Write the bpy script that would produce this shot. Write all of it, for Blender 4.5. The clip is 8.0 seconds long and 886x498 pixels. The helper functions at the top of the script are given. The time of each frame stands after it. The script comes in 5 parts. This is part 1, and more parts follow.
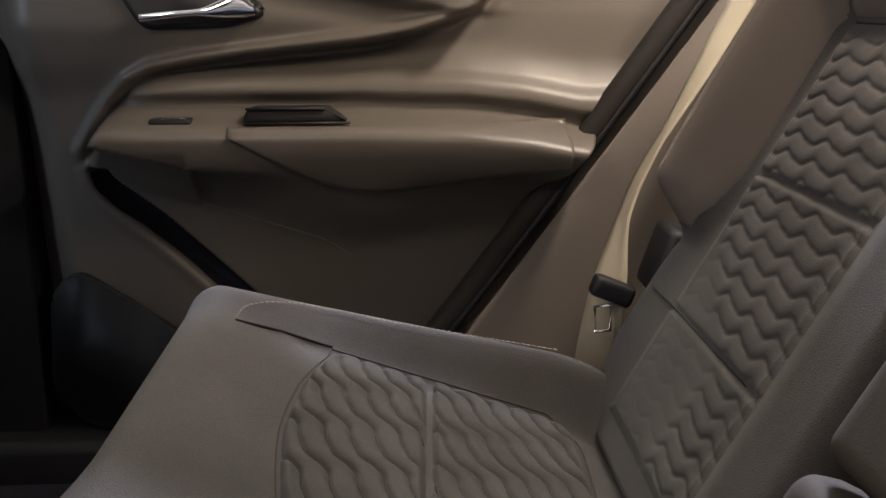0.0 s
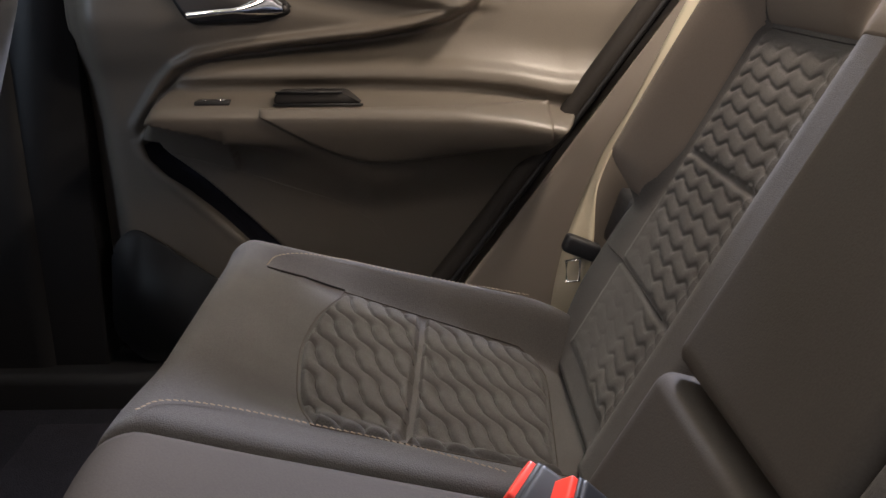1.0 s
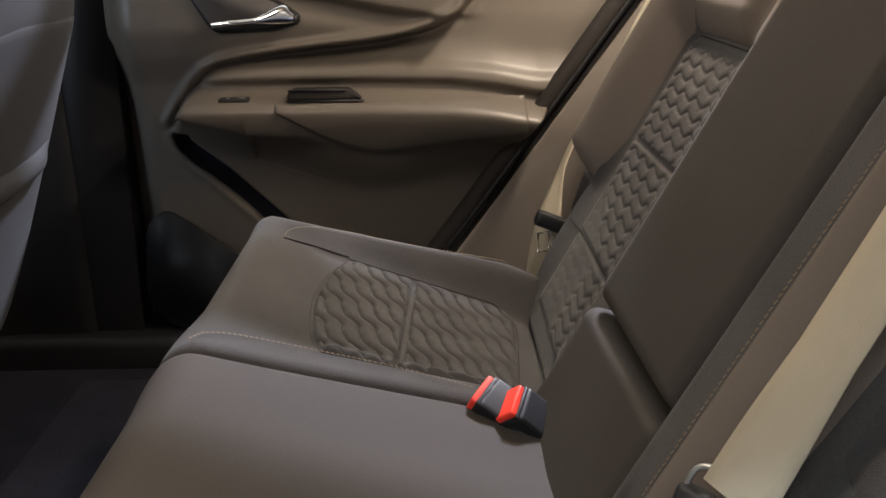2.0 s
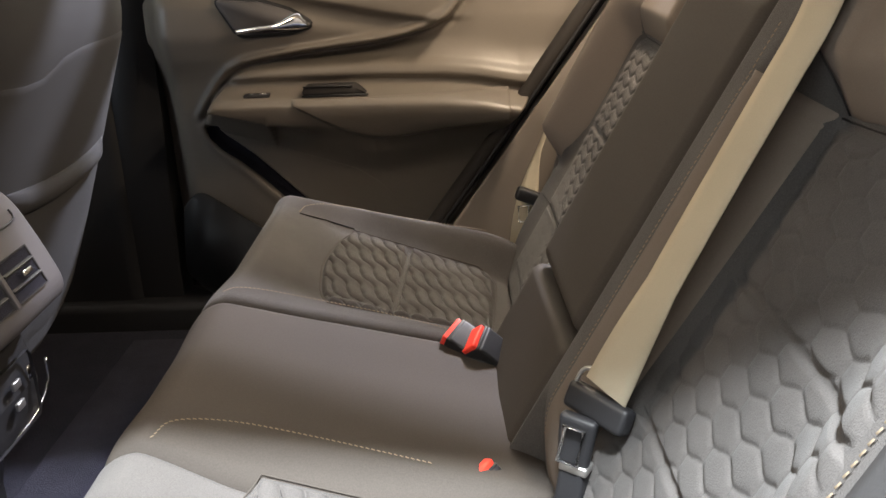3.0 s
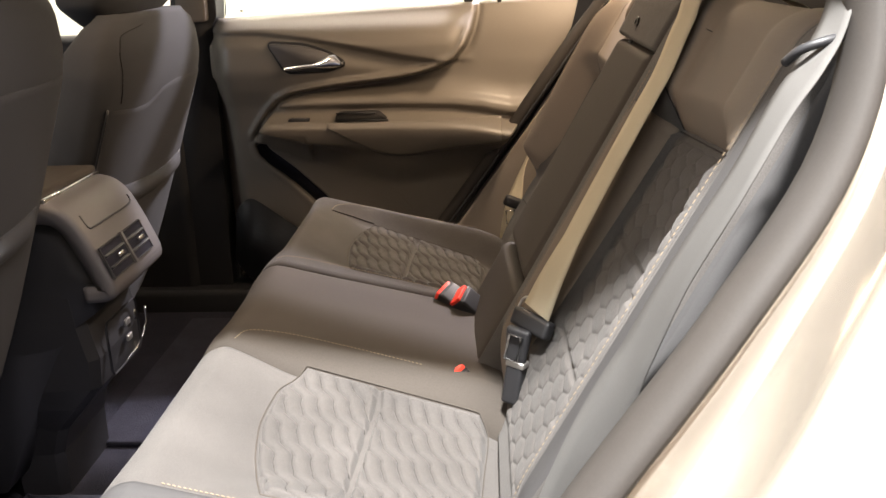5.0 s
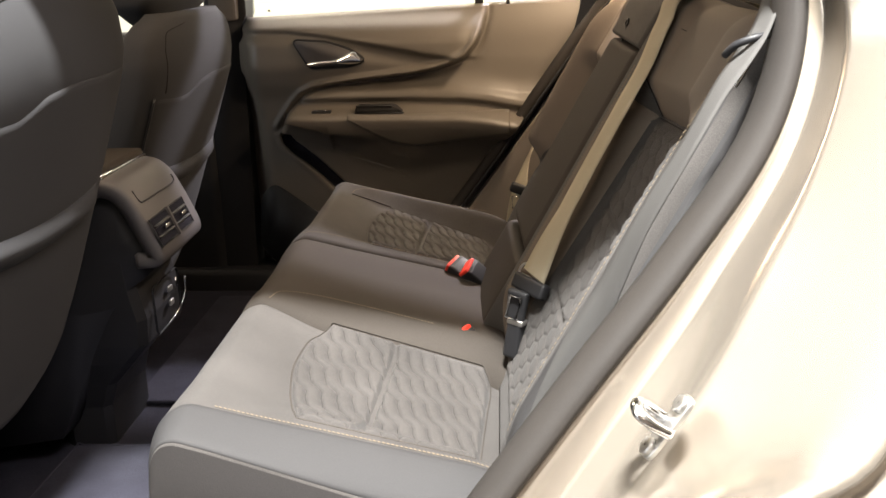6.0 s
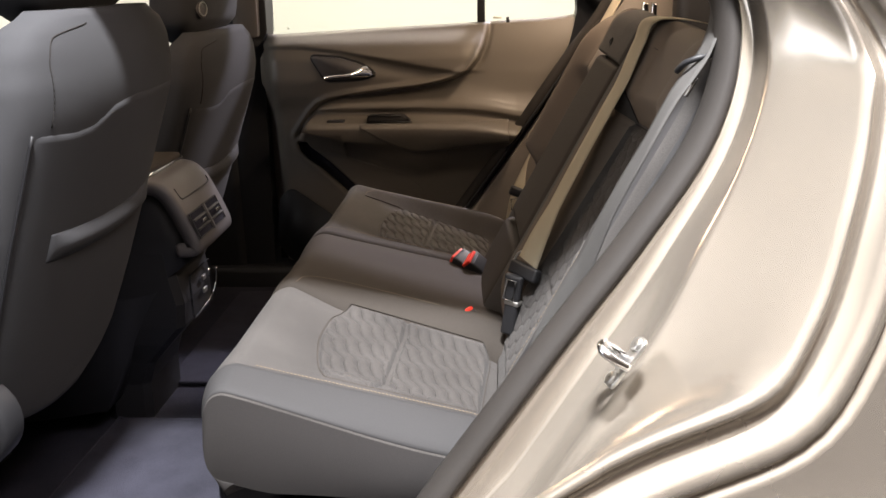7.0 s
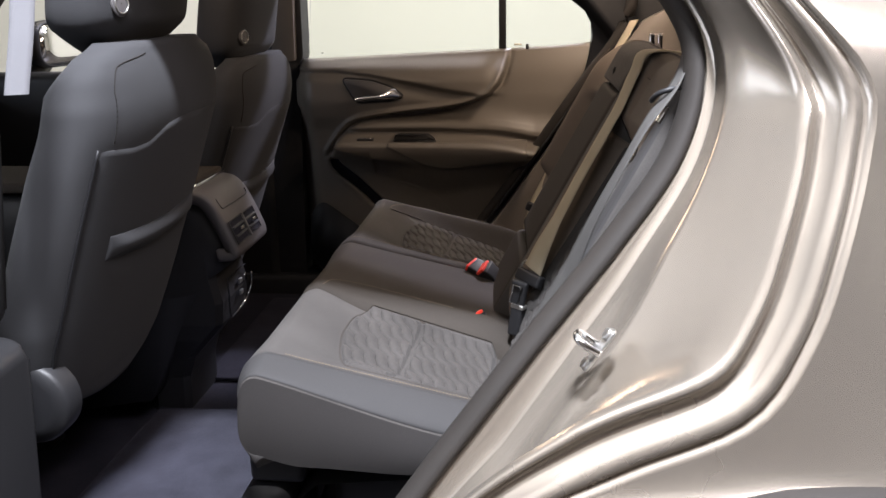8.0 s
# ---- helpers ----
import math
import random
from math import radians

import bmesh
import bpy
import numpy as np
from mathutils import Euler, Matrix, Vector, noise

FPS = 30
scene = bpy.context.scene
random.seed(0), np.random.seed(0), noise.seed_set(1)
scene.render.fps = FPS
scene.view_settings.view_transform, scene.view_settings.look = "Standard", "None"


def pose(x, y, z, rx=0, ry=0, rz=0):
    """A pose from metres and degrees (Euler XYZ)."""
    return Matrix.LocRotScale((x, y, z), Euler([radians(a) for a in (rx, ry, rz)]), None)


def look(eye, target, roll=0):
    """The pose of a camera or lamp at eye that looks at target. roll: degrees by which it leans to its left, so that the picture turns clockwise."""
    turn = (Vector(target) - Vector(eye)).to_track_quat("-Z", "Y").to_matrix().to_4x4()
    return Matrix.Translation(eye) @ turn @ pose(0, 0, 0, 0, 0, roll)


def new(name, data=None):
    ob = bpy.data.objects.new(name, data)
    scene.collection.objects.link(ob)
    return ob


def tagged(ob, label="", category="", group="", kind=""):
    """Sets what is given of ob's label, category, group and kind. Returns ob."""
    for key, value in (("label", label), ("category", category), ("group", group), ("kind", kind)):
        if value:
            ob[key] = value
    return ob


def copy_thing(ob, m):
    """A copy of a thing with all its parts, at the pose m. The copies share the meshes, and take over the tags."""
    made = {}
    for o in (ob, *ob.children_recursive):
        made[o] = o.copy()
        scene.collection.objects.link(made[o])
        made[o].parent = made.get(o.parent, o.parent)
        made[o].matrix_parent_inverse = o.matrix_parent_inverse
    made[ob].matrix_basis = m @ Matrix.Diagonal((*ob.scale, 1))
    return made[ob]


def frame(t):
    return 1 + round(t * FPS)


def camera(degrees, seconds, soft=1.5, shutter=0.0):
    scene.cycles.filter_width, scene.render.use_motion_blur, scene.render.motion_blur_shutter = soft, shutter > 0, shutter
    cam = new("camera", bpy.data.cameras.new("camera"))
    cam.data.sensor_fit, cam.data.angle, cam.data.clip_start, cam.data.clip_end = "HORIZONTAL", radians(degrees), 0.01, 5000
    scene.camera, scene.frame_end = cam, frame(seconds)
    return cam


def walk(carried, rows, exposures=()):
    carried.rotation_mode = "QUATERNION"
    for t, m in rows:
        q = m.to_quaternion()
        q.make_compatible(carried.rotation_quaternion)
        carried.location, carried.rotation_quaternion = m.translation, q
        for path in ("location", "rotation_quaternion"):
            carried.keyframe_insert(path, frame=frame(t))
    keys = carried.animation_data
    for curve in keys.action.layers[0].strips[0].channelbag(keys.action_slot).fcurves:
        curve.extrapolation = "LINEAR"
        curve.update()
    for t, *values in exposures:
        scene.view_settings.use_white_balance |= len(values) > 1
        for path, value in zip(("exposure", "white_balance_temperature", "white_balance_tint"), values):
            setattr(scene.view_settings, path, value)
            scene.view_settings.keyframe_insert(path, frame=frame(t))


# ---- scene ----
cam = camera(52.7, 8.0)
PATH = [
    (0, (-0.08, -0.272, 1.074), (0.018, 1.65, 0.528), -0.2),
    (0.5, (-0.068, -0.359, 1.098), (0.005, 1.551, 0.51), -0.4),
    (1, (-0.048, -0.442, 1.121), (-0.019, 1.458, 0.497), -0.4),
    (1.5, (-0.033, -0.518, 1.139), (-0.011, 1.378, 0.505), -1.0),
    (1.7, (-0.034, -0.561, 1.144), (-0.007, 1.336, 0.511), -0.7),
    (2.8, (0.024, -0.775, 1.207), (-0.028, 1.099, 0.511), -2.6),
    (3, (0.03, -0.82, 1.215), (-0.026, 1.056, 0.524), -2.5),
    (3.5, (0.038, -0.918, 1.22), (-0.032, 0.964, 0.545), -2.4),
    (4, (0.045, -0.98, 1.237), (-0.042, 0.907, 0.581), -2.3),
    (4.5, (0.073, -1.067, 1.251), (-0.036, 0.826, 0.614), -2.3),
    (4.7, (0.074, -1.118, 1.26), (-0.021, 0.779, 0.633), -1.9),
    (5.8, (0.099, -1.301, 1.265), (-0.048, 0.598, 0.655), -1.7),
    (6, (0.09, -1.335, 1.271), (-0.041, 0.563, 0.656), -1.6),
    (6.5, (0.095, -1.434, 1.277), (-0.033, 0.468, 0.674), -1.6),
    (7, (0.097, -1.511, 1.291), (-0.04, 0.396, 0.703), -1.5),
    (7.5, (0.105, -1.575, 1.299), (-0.055, 0.335, 0.731), -1.5),
    (8, (0.142, -1.651, 1.315), (-0.07, 0.261, 0.768), -1.2),
]
EXPOSURES = [(0, -0.34, 5900, 13), (1.5, -0.24, 6000, 12), (3.0, 0.0, 6500, 11), (3.5, 0.18, 6800, 13), (4.5, 0.12, 7200, 16), (6, -0.38, 7200, 14), (7, -0.88, 6900, 17), (8, -1.2, 6400, 18)]
walk(cam, [(t, look(eye, target, roll)) for t, eye, target, roll in PATH], EXPOSURES)

# ---- world and light ----
ROOM_X, ROOM_Y0, ROOM_Y1, ROOM_Z = 6.0, -5.5, 4.2, 3.6
world = bpy.data.worlds.new("world")
scene.world = world
world.use_nodes = True
world.node_tree.nodes["Background"].inputs[0].default_value = (0.9, 0.85, 0.75, 1)
world.node_tree.nodes["Background"].inputs[1].default_value = 0.03


def area_lamp(name, at, aim, sx, sy, watts, colour):
    data = bpy.data.lights.new(name, "AREA")
    data.shape, data.size, data.size_y, data.energy, data.color = "RECTANGLE", sx, sy, watts, colour
    ob = new(name, data)
    ob.matrix_world = look(at, aim)
    return ob


area_lamp("ceiling_lamp_near", (0.22, -1.53, 3.5), (0.10, -0.5, 0.9), 0.40, 0.12, 980, (0.89, 0.96, 1.0))
area_lamp("ceiling_lamp_far", (-0.6, 2.7, 3.5), (-0.2, 1.9, 0.8), 2.4, 0.6, 120, (1.0, 0.93, 0.74))
area_lamp("ceiling_lamp_middle", (1.15, 2.42, 3.45), (-0.25, 0.25, 0.85), 0.35, 0.12, 420, (0.82, 0.85, 1.0))
# Fill lamp added to brighten the front seats' backs; no fitting is seen.
area_lamp("front_seat_fill", (1.6, -2.2, 3.5), (-0.4, -0.4, 1.0), 1.2, 0.3, 115, (0.98, 0.95, 0.98))
# Added uplight, unseen, that whitens the ceiling mirrored in the jamb's paint.
area_lamp("unseen_uplight", (-1.0, -3.7, 2.0), (-1.2, -3.9, 3.6), 4.0, 0.3, 330, (0.92, 0.97, 1.0))
# Unseen lamp at the plain west wall, added for bluish reflections and fill.
area_lamp("west_wall_fill", (-ROOM_X + 0.05, -2.7, 1.95), (0.0, -1.3, 1.6), 4.6, 2.6, 420, (0.74, 0.86, 1.0))
# Three warm fill lamps added inside the cabin; their fittings are not seen.
area_lamp("cabin_fill_far", (0.33, 0.50, 1.525), (0.22, 0.50, 0.5), 0.16, 0.06, 9.0, (1.0, 0.80, 0.58))
area_lamp("cabin_fill_front", (-0.52, -0.08, 1.530), (0.30, -0.14, 1.0), 0.14, 0.08, 4.2, (1.0, 0.80, 0.58))
area_lamp("cabin_fill_rear", (0.74, 0.12, 1.54), (0.15, 0.75, 1.00), 0.22, 0.16, 6.0, (1.0, 0.80, 0.58))


# ---- materials ----
def mat(name, colour, rough=0.6, metal=0.0, vary=0.12, scale=6.0, grain=900.0, bump=0.15, depth=0.001, coat=0.0, sheen=0.0, spec=0.5, stain=0.0):
    m = bpy.data.materials.new(name)
    m.use_nodes = True
    nt = m.node_tree
    b = nt.nodes["Principled BSDF"]
    tc = nt.nodes.new("ShaderNodeTexCoord")
    big = nt.nodes.new("ShaderNodeTexNoise")
    big.inputs["Scale"].default_value, big.inputs["Detail"].default_value = scale, 5
    fine = nt.nodes.new("ShaderNodeTexNoise")
    fine.inputs["Scale"].default_value, fine.inputs["Detail"].default_value = grain, 2
    for n in (big, fine):
        nt.links.new(tc.outputs["Object"], n.inputs["Vector"])
    add = nt.nodes.new("ShaderNodeMath")
    add.operation = "MULTIPLY_ADD"
    add.inputs[1].default_value = 0.5
    nt.links.new(fine.outputs["Fac"], add.inputs[0])
    half = nt.nodes.new("ShaderNodeMath")
    half.operation = "MULTIPLY"
    half.inputs[1].default_value = 0.5
    nt.links.new(big.outputs["Fac"], half.inputs[0])
    nt.links.new(half.outputs[0], add.inputs[2])
    ramp = nt.nodes.new("ShaderNodeValToRGB")
    ramp.color_ramp.elements[0].position, ramp.color_ramp.elements[1].position = 0.3, 0.7
    lo = [c * (1 - vary) for c in colour]
    hi = [min(1, c * (1 + vary)) for c in colour]
    ramp.color_ramp.elements[0].color, ramp.color_ramp.elements[1].color = (*lo, 1), (*hi, 1)
    nt.links.new(add.outputs[0], ramp.inputs[0])
    nt.links.new(ramp.outputs[0], b.inputs["Base Color"])
    rr = nt.nodes.new("ShaderNodeMapRange")
    rr.inputs["To Min"].default_value, rr.inputs["To Max"].default_value = max(0.02, rough - 0.08), min(1, rough + 0.08)
    nt.links.new(big.outputs["Fac"], rr.inputs[0])
    nt.links.new(rr.outputs[0], b.inputs["Roughness"])
    b.inputs["Metallic"].default_value = metal
    b.inputs["Coat Weight"].default_value = coat
    b.inputs["Coat Roughness"].default_value = 0.08
    b.inputs["Sheen Weight"].default_value = sheen
    b.inputs["Sheen Roughness"].default_value = 0.5
    b.inputs["Specular IOR Level"].default_value = spec
    if bump > 0:
        bp = nt.nodes.new("ShaderNodeBump")
        bp.inputs["Strength"].default_value, bp.inputs["Distance"].default_value = bump, depth
        nt.links.new(fine.outputs["Fac"], bp.inputs["Height"])
        nt.links.new(bp.outputs[0], b.inputs["Normal"])
    return m


CLOTH = mat("seat_cloth", (0.052, 0.048, 0.0455), 0.97, vary=0.34, scale=9, grain=1000, bump=0.5, depth=0.0010, sheen=0.04, spec=0.12)
LEATHER = mat("seat_leatherette", (0.041, 0.035, 0.030), 0.8, vary=0.17, scale=5, grain=700, bump=0.2, depth=0.0006, spec=0.13)
FRONT_CLOTH = mat("front_seat_cloth", (0.036, 0.036, 0.0385), 0.9, vary=0.12, scale=6, grain=1200, bump=0.3, depth=0.0006, sheen=0.02, spec=0.2)
DOOR_TRIM = mat("door_trim_plastic", (0.125, 0.109, 0.091), 0.42, vary=0.06, scale=4, grain=500, bump=0.15, depth=0.0005, spec=0.5)
PILLAR_TRIM = mat("pillar_trim_plastic", (0.125, 0.107, 0.092), 0.6, vary=0.05, scale=4, grain=500, bump=0.15, depth=0.0005, spec=0.35)
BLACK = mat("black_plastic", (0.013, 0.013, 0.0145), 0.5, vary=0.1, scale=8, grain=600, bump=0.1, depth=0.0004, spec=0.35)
CONSOLE = mat("console_plastic", (0.066, 0.061, 0.062), 0.55, vary=0.06, scale=6, grain=600, bump=0.12, depth=0.0004)
RUBBER = mat("seal_rubber", (0.024, 0.021, 0.019), 0.7, vary=0.1, scale=10, grain=500, bump=0.1, depth=0.0005, spec=0.2)
PAINT = mat("champagne_metallic_paint", (0.33, 0.29, 0.245), 0.26, metal=0.78, vary=0.0, scale=3, grain=900, bump=0, depth=0.0002, coat=0.0)
CHROME = mat("chrome", (0.85, 0.85, 0.86), 0.09, metal=1.0, vary=0.02, scale=8, grain=300, bump=0.02, depth=0.0002)
RED = mat("red_plastic", (0.75, 0.045, 0.025), 0.35, vary=0.05, scale=20, grain=600, bump=0.03, depth=0.0002)
WEB = mat("belt_webbing", (0.33, 0.285, 0.21), 0.85, vary=0.08, scale=14, grain=1500, bump=0.3, depth=0.0005, spec=0.2)
PALE_WEB = mat("pale_webbing", (0.20, 0.20, 0.215), 0.85, vary=0.08, scale=14, grain=1500, bump=0.3, depth=0.0005, spec=0.2)
GREY_WEB = mat("grey_webbing", (0.058, 0.056, 0.054), 0.85, vary=0.1, scale=14, grain=1500, bump=0.3, depth=0.0005, spec=0.15)
# Smooth brown cloth, its colour raised to stand in for light on it.
LIT_WING = mat("lit_wing_cloth", (0.112, 0.092, 0.076), 0.85, vary=0.10, scale=6, grain=900, bump=0.2, depth=0.0006, spec=0.15)
SIDE = mat("dark_side_cloth", (0.025, 0.023, 0.0225), 0.85, vary=0.15, scale=5, grain=800, bump=0.25, depth=0.0006, spec=0.15)
BAND = mat("grey_leatherette", (0.034, 0.033, 0.0335), 0.75, vary=0.10, scale=5, grain=700, bump=0.15, depth=0.0006, spec=0.18)
# For sewn seams, and for dark lines that imitate shade in the quilting.
SEAM_AND_SHADE = mat("dark_seam_and_shade", (0.022, 0.020, 0.019), 0.9, vary=0.1, scale=30, grain=900, bump=0.1, spec=0.1)
THREAD = mat("seam_thread", (0.135, 0.105, 0.072), 0.8, vary=0.1, scale=30, grain=900, bump=0.1, spec=0.2)
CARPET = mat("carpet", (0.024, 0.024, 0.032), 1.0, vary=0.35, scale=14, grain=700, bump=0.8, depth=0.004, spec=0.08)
MAT_CARPET = mat("floor_mat_carpet", (0.037, 0.037, 0.049), 1.0, vary=0.3, scale=18, grain=800, bump=0.8, depth=0.004, spec=0.08)
HEADLINER = mat("headliner", (0.42, 0.39, 0.34), 0.9, vary=0.05, scale=6, grain=900, bump=0.2)
WALLS = mat("room_wall_paint", (0.60, 0.575, 0.47), 0.75, vary=0.03, scale=1.2, grain=80, bump=0.1)
# Unseen wall; its brown stands in for the floor mirrored in the car's paint.
SOUTH_WALL = mat("unseen_wall_brown", (0.16, 0.13, 0.105), 0.8, vary=0.04, scale=1.0, grain=80, bump=0.1)
CEILING = mat("room_ceiling_paint", (0.84, 0.83, 0.79), 0.85, vary=0.03, scale=1.0, grain=80, bump=0.1)
CONCRETE = mat("concrete", (0.036, 0.030, 0.026), 0.45, vary=0.12, scale=1.5, grain=60, bump=0.1, depth=0.002)
GREY_SCREW = mat("dull_steel", (0.45, 0.44, 0.42), 0.35, metal=0.9, vary=0.06, scale=20, grain=400, bump=0.05)
MIRROR = mat("mirror_glass", (0.9, 0.9, 0.9), 0.03, metal=1.0, vary=0.0, bump=0)
GLASS = bpy.data.materials.new("window_glass")
GLASS.use_nodes = True
GLASS.node_tree.nodes["Principled BSDF"].inputs["Transmission Weight"].default_value = 1.0
GLASS.node_tree.nodes["Principled BSDF"].inputs["Roughness"].default_value = 0.0
GLASS.node_tree.nodes["Principled BSDF"].inputs["IOR"].default_value = 1.0 + 0.03
GLASS.node_tree.nodes["Principled BSDF"].inputs["Base Color"].default_value = (0.93, 0.96, 0.92, 1)


# ---- building helpers ----
def thing(name, at, label, category, group="", kind=""):
    ob = new(name)
    ob.location = at
    ob.empty_display_size = 0.05
    return tagged(ob, label, category, group, kind)


def part(name, bm, material, parent=None, label="", smooth=True, kind=""):
    bmesh.ops.recalc_face_normals(bm, faces=bm.faces)
    me = bpy.data.meshes.new(name)
    bm.to_mesh(me)
    bm.free()
    for p in me.polygons:
        p.use_smooth = smooth
    me.materials.append(material)
    ob = new(name, me)
    if parent is not None:
        ob.parent = parent
        if parent.type == "EMPTY":
            ob.matrix_parent_inverse = Matrix.Translation(-Vector(parent.location))
    return tagged(ob, label, "", "", kind)


def sm(a, b, x):
    t = max(0.0, min(1.0, (x - a) / (b - a)))
    return t * t * (3 - 2 * t)


def lerp(knots, x):
    """Piecewise linear value at x of knots (x, value), rising in x."""
    if x <= knots[0][0]:
        return knots[0][1]
    for (x0, y0), (x1, y1) in zip(knots, knots[1:]):
        if x <= x1:
            return y0 + (y1 - y0) * (x - x0) / (x1 - x0)
    return knots[-1][1]


def soft(knots, x):
    """Smooth monotone value at x of knots (x, value)."""
    if x <= knots[0][0]:
        return knots[0][1]
    n = len(knots)
    for k in range(n - 1):
        x0, y0 = knots[k]
        x1, y1 = knots[k + 1]
        if x <= x1:
            w = x1 - x0
            s = (y1 - y0) / w

            def slope(i, a, b):
                return 0.0 if a * b <= 0 else 2 * a * b / (a + b)
            sp = (y0 - knots[k - 1][1]) / (x0 - knots[k - 1][0]) if k > 0 else s
            sn = (knots[k + 2][1] - y1) / (knots[k + 2][0] - x1) if k < n - 2 else s
            m0, m1 = slope(0, sp, s), slope(1, s, sn)
            t = (x - x0) / w
            return y0 + w * (m0 * t * (1 - t) ** 2 - m1 * t * t * (1 - t)) + (y1 - y0) * t * t * (3 - 2 * t)
    return knots[-1][1]


def curve(points, n):
    """n + 1 points along a Catmull-Rom curve through the given points, evenly by length."""
    p = [Vector(q) for q in points]
    p = [2 * p[0] - p[1]] + p + [2 * p[-1] - p[-2]]
    fine = []
    for i in range(1, len(p) - 2):
        for k in range(24):
            t = k / 24
            fine.append(0.5 * (2 * p[i] + (p[i + 1] - p[i - 1]) * t + (2 * p[i - 1] - 5 * p[i] + 4 * p[i + 1] - p[i + 2]) * t * t
                               + (3 * p[i] - p[i - 1] - 3 * p[i + 1] + p[i + 2]) * t ** 3))
    fine.append(p[-2])
    run = [0.0]
    for a, b in zip(fine, fine[1:]):
        run.append(run[-1] + (b - a).length)
    out, j = [], 0
    for k in range(n + 1):
        d = run[-1] * k / n
        while j < len(run) - 2 and run[j + 1] < d:
            j += 1
        s = (d - run[j]) / max(1e-9, run[j + 1] - run[j])
        out.append(fine[j].lerp(fine[j + 1], min(1, s)))
    return out


def grid(rows, closed=False, bm=None):
    """A mesh of quads through rows of points."""
    bm = bm or bmesh.new()
    vs = [[bm.verts.new(p) for p in row] for row in rows]
    for a, b in zip(vs, vs[1:]):
        n = len(a)
        for i in range(n if closed else n - 1):
            j = (i + 1) % n
            bm.faces.new((a[i], a[j], b[j], b[i]))
    return bm


def shell(fn, nu, nv, back, cap=True):
    """A sheet fn(u, v) with its rim carried to back; with cap it is a closed body."""
    rows = [[Vector(fn(u / nu, v / nv)) for v in range(nv + 1)] for u in range(nu + 1)]
    bm = bmesh.new()
    vs = [[bm.verts.new(p) for p in row] for row in rows]
    for a, b in zip(vs, vs[1:]):
        for i in range(nv):
            bm.faces.new((a[i], a[i + 1], b[i + 1], b[i]))
    rim = vs[0][:-1] + [r[-1] for r in vs[:-1]] + vs[-1][:0:-1] + [r[0] for r in vs[:0:-1]]
    low = [bm.verts.new(v.co + Vector(back)) for v in rim]
    for i in range(len(rim)):
        j = (i + 1) % len(rim)
        bm.faces.new((rim[i], low[i], low[j], rim[j]))
    if cap:
        bm.faces.new(low)
    return bm


def tube(points, r, sides=8, squash=1.0, bm=None, closed=False):
    """A round rod along points; r may be a number or one per point."""
    pts = [Vector(p) for p in points]
    rows = []
    up = Vector((0, 0, 1))
    for i, p in enumerate(pts):
        d = (pts[min(i + 1, len(pts) - 1)] - pts[max(i - 1, 0)]).normalized()
        if closed:
            d = (pts[(i + 1) % len(pts)] - pts[i - 1]).normalized()
        a = d.cross(up if abs(d.z) < 0.95 else Vector((1, 0, 0))).normalized()
        b = d.cross(a).normalized()
        rr = r[i] if isinstance(r, (list, tuple)) else r
        rows.append([p + a * math.cos(2 * math.pi * k / sides) * rr + b * math.sin(2 * math.pi * k / sides) * rr * squash for k in range(sides)])
    if closed:
        rows.append(rows[0])
    bm = bm or bmesh.new()
    vs = [[bm.verts.new(p) for p in row] for row in (rows[:-1] if closed else rows)]
    if closed:
        vs.append(vs[0])
    for a, b in zip(vs, vs[1:]):
        for i in range(sides):
            j = (i + 1) % sides
            bm.faces.new((a[i], a[j], b[j], b[i]))
    if not closed:
        bm.faces.new(vs[0][::-1])
        bm.faces.new(vs[-1])
    return bm


def ribbon(points, sides, thick=0.0014, bm=None):
    """A flat strap along points; sides gives its half-width vector at each point."""
    pts = [Vector(p) for p in points]
    rows = []
    for i, p in enumerate(pts):
        d = (pts[min(i + 1, len(pts) - 1)] - pts[max(i - 1, 0)]).normalized()
        w = Vector(sides[i] if isinstance(sides, list) else sides)
        n = d.cross(w).normalized() * thick / 2
        rows.append([p - w + n, p - w * 0.5 + n * 1.5, p + w * 0.5 + n * 1.5, p + w + n, p + w - n, p + w * 0.5 - n * 1.5, p - w * 0.5 - n * 1.5, p - w - n])
    bm = grid(rows, True, bm)
    return bm


def block(x0, x1, y0, y1, z0, z1, bevel=0.0, seg=2, bm=None):
    own = bmesh.new()
    bmesh.ops.create_cube(own, size=1.0)
    for v in own.verts:
        v.co = Vector((x0 + (x1 - x0) * (v.co.x + 0.5), y0 + (y1 - y0) * (v.co.y + 0.5), z0 + (z1 - z0) * (v.co.z + 0.5)))
    if bevel:
        bmesh.ops.bevel(own, geom=own.edges[:], offset=bevel, segments=seg, affect="EDGES", profile=0.6)
    return own


def plate(outline, y0, y1, bevel=0.0):
    """A flat body with the given outline of (x, z), from y0 to y1."""
    bm = bmesh.new()
    a = [bm.verts.new((x, y0, z)) for x, z in outline]
    b = [bm.verts.new((x, y1, z)) for x, z in outline]
    bm.faces.new(a)
    bm.faces.new(b[::-1])
    for i in range(len(a)):
        j = (i + 1) % len(a)
        bm.faces.new((a[i], b[i], b[j], a[j]))
    if bevel:
        bmesh.ops.bevel(bm, geom=[e for e in bm.edges if abs(e.verts[0].co.y - e.verts[1].co.y) < 1e-6], offset=bevel, segments=2, affect="EDGES", profile=0.6)
    return bm


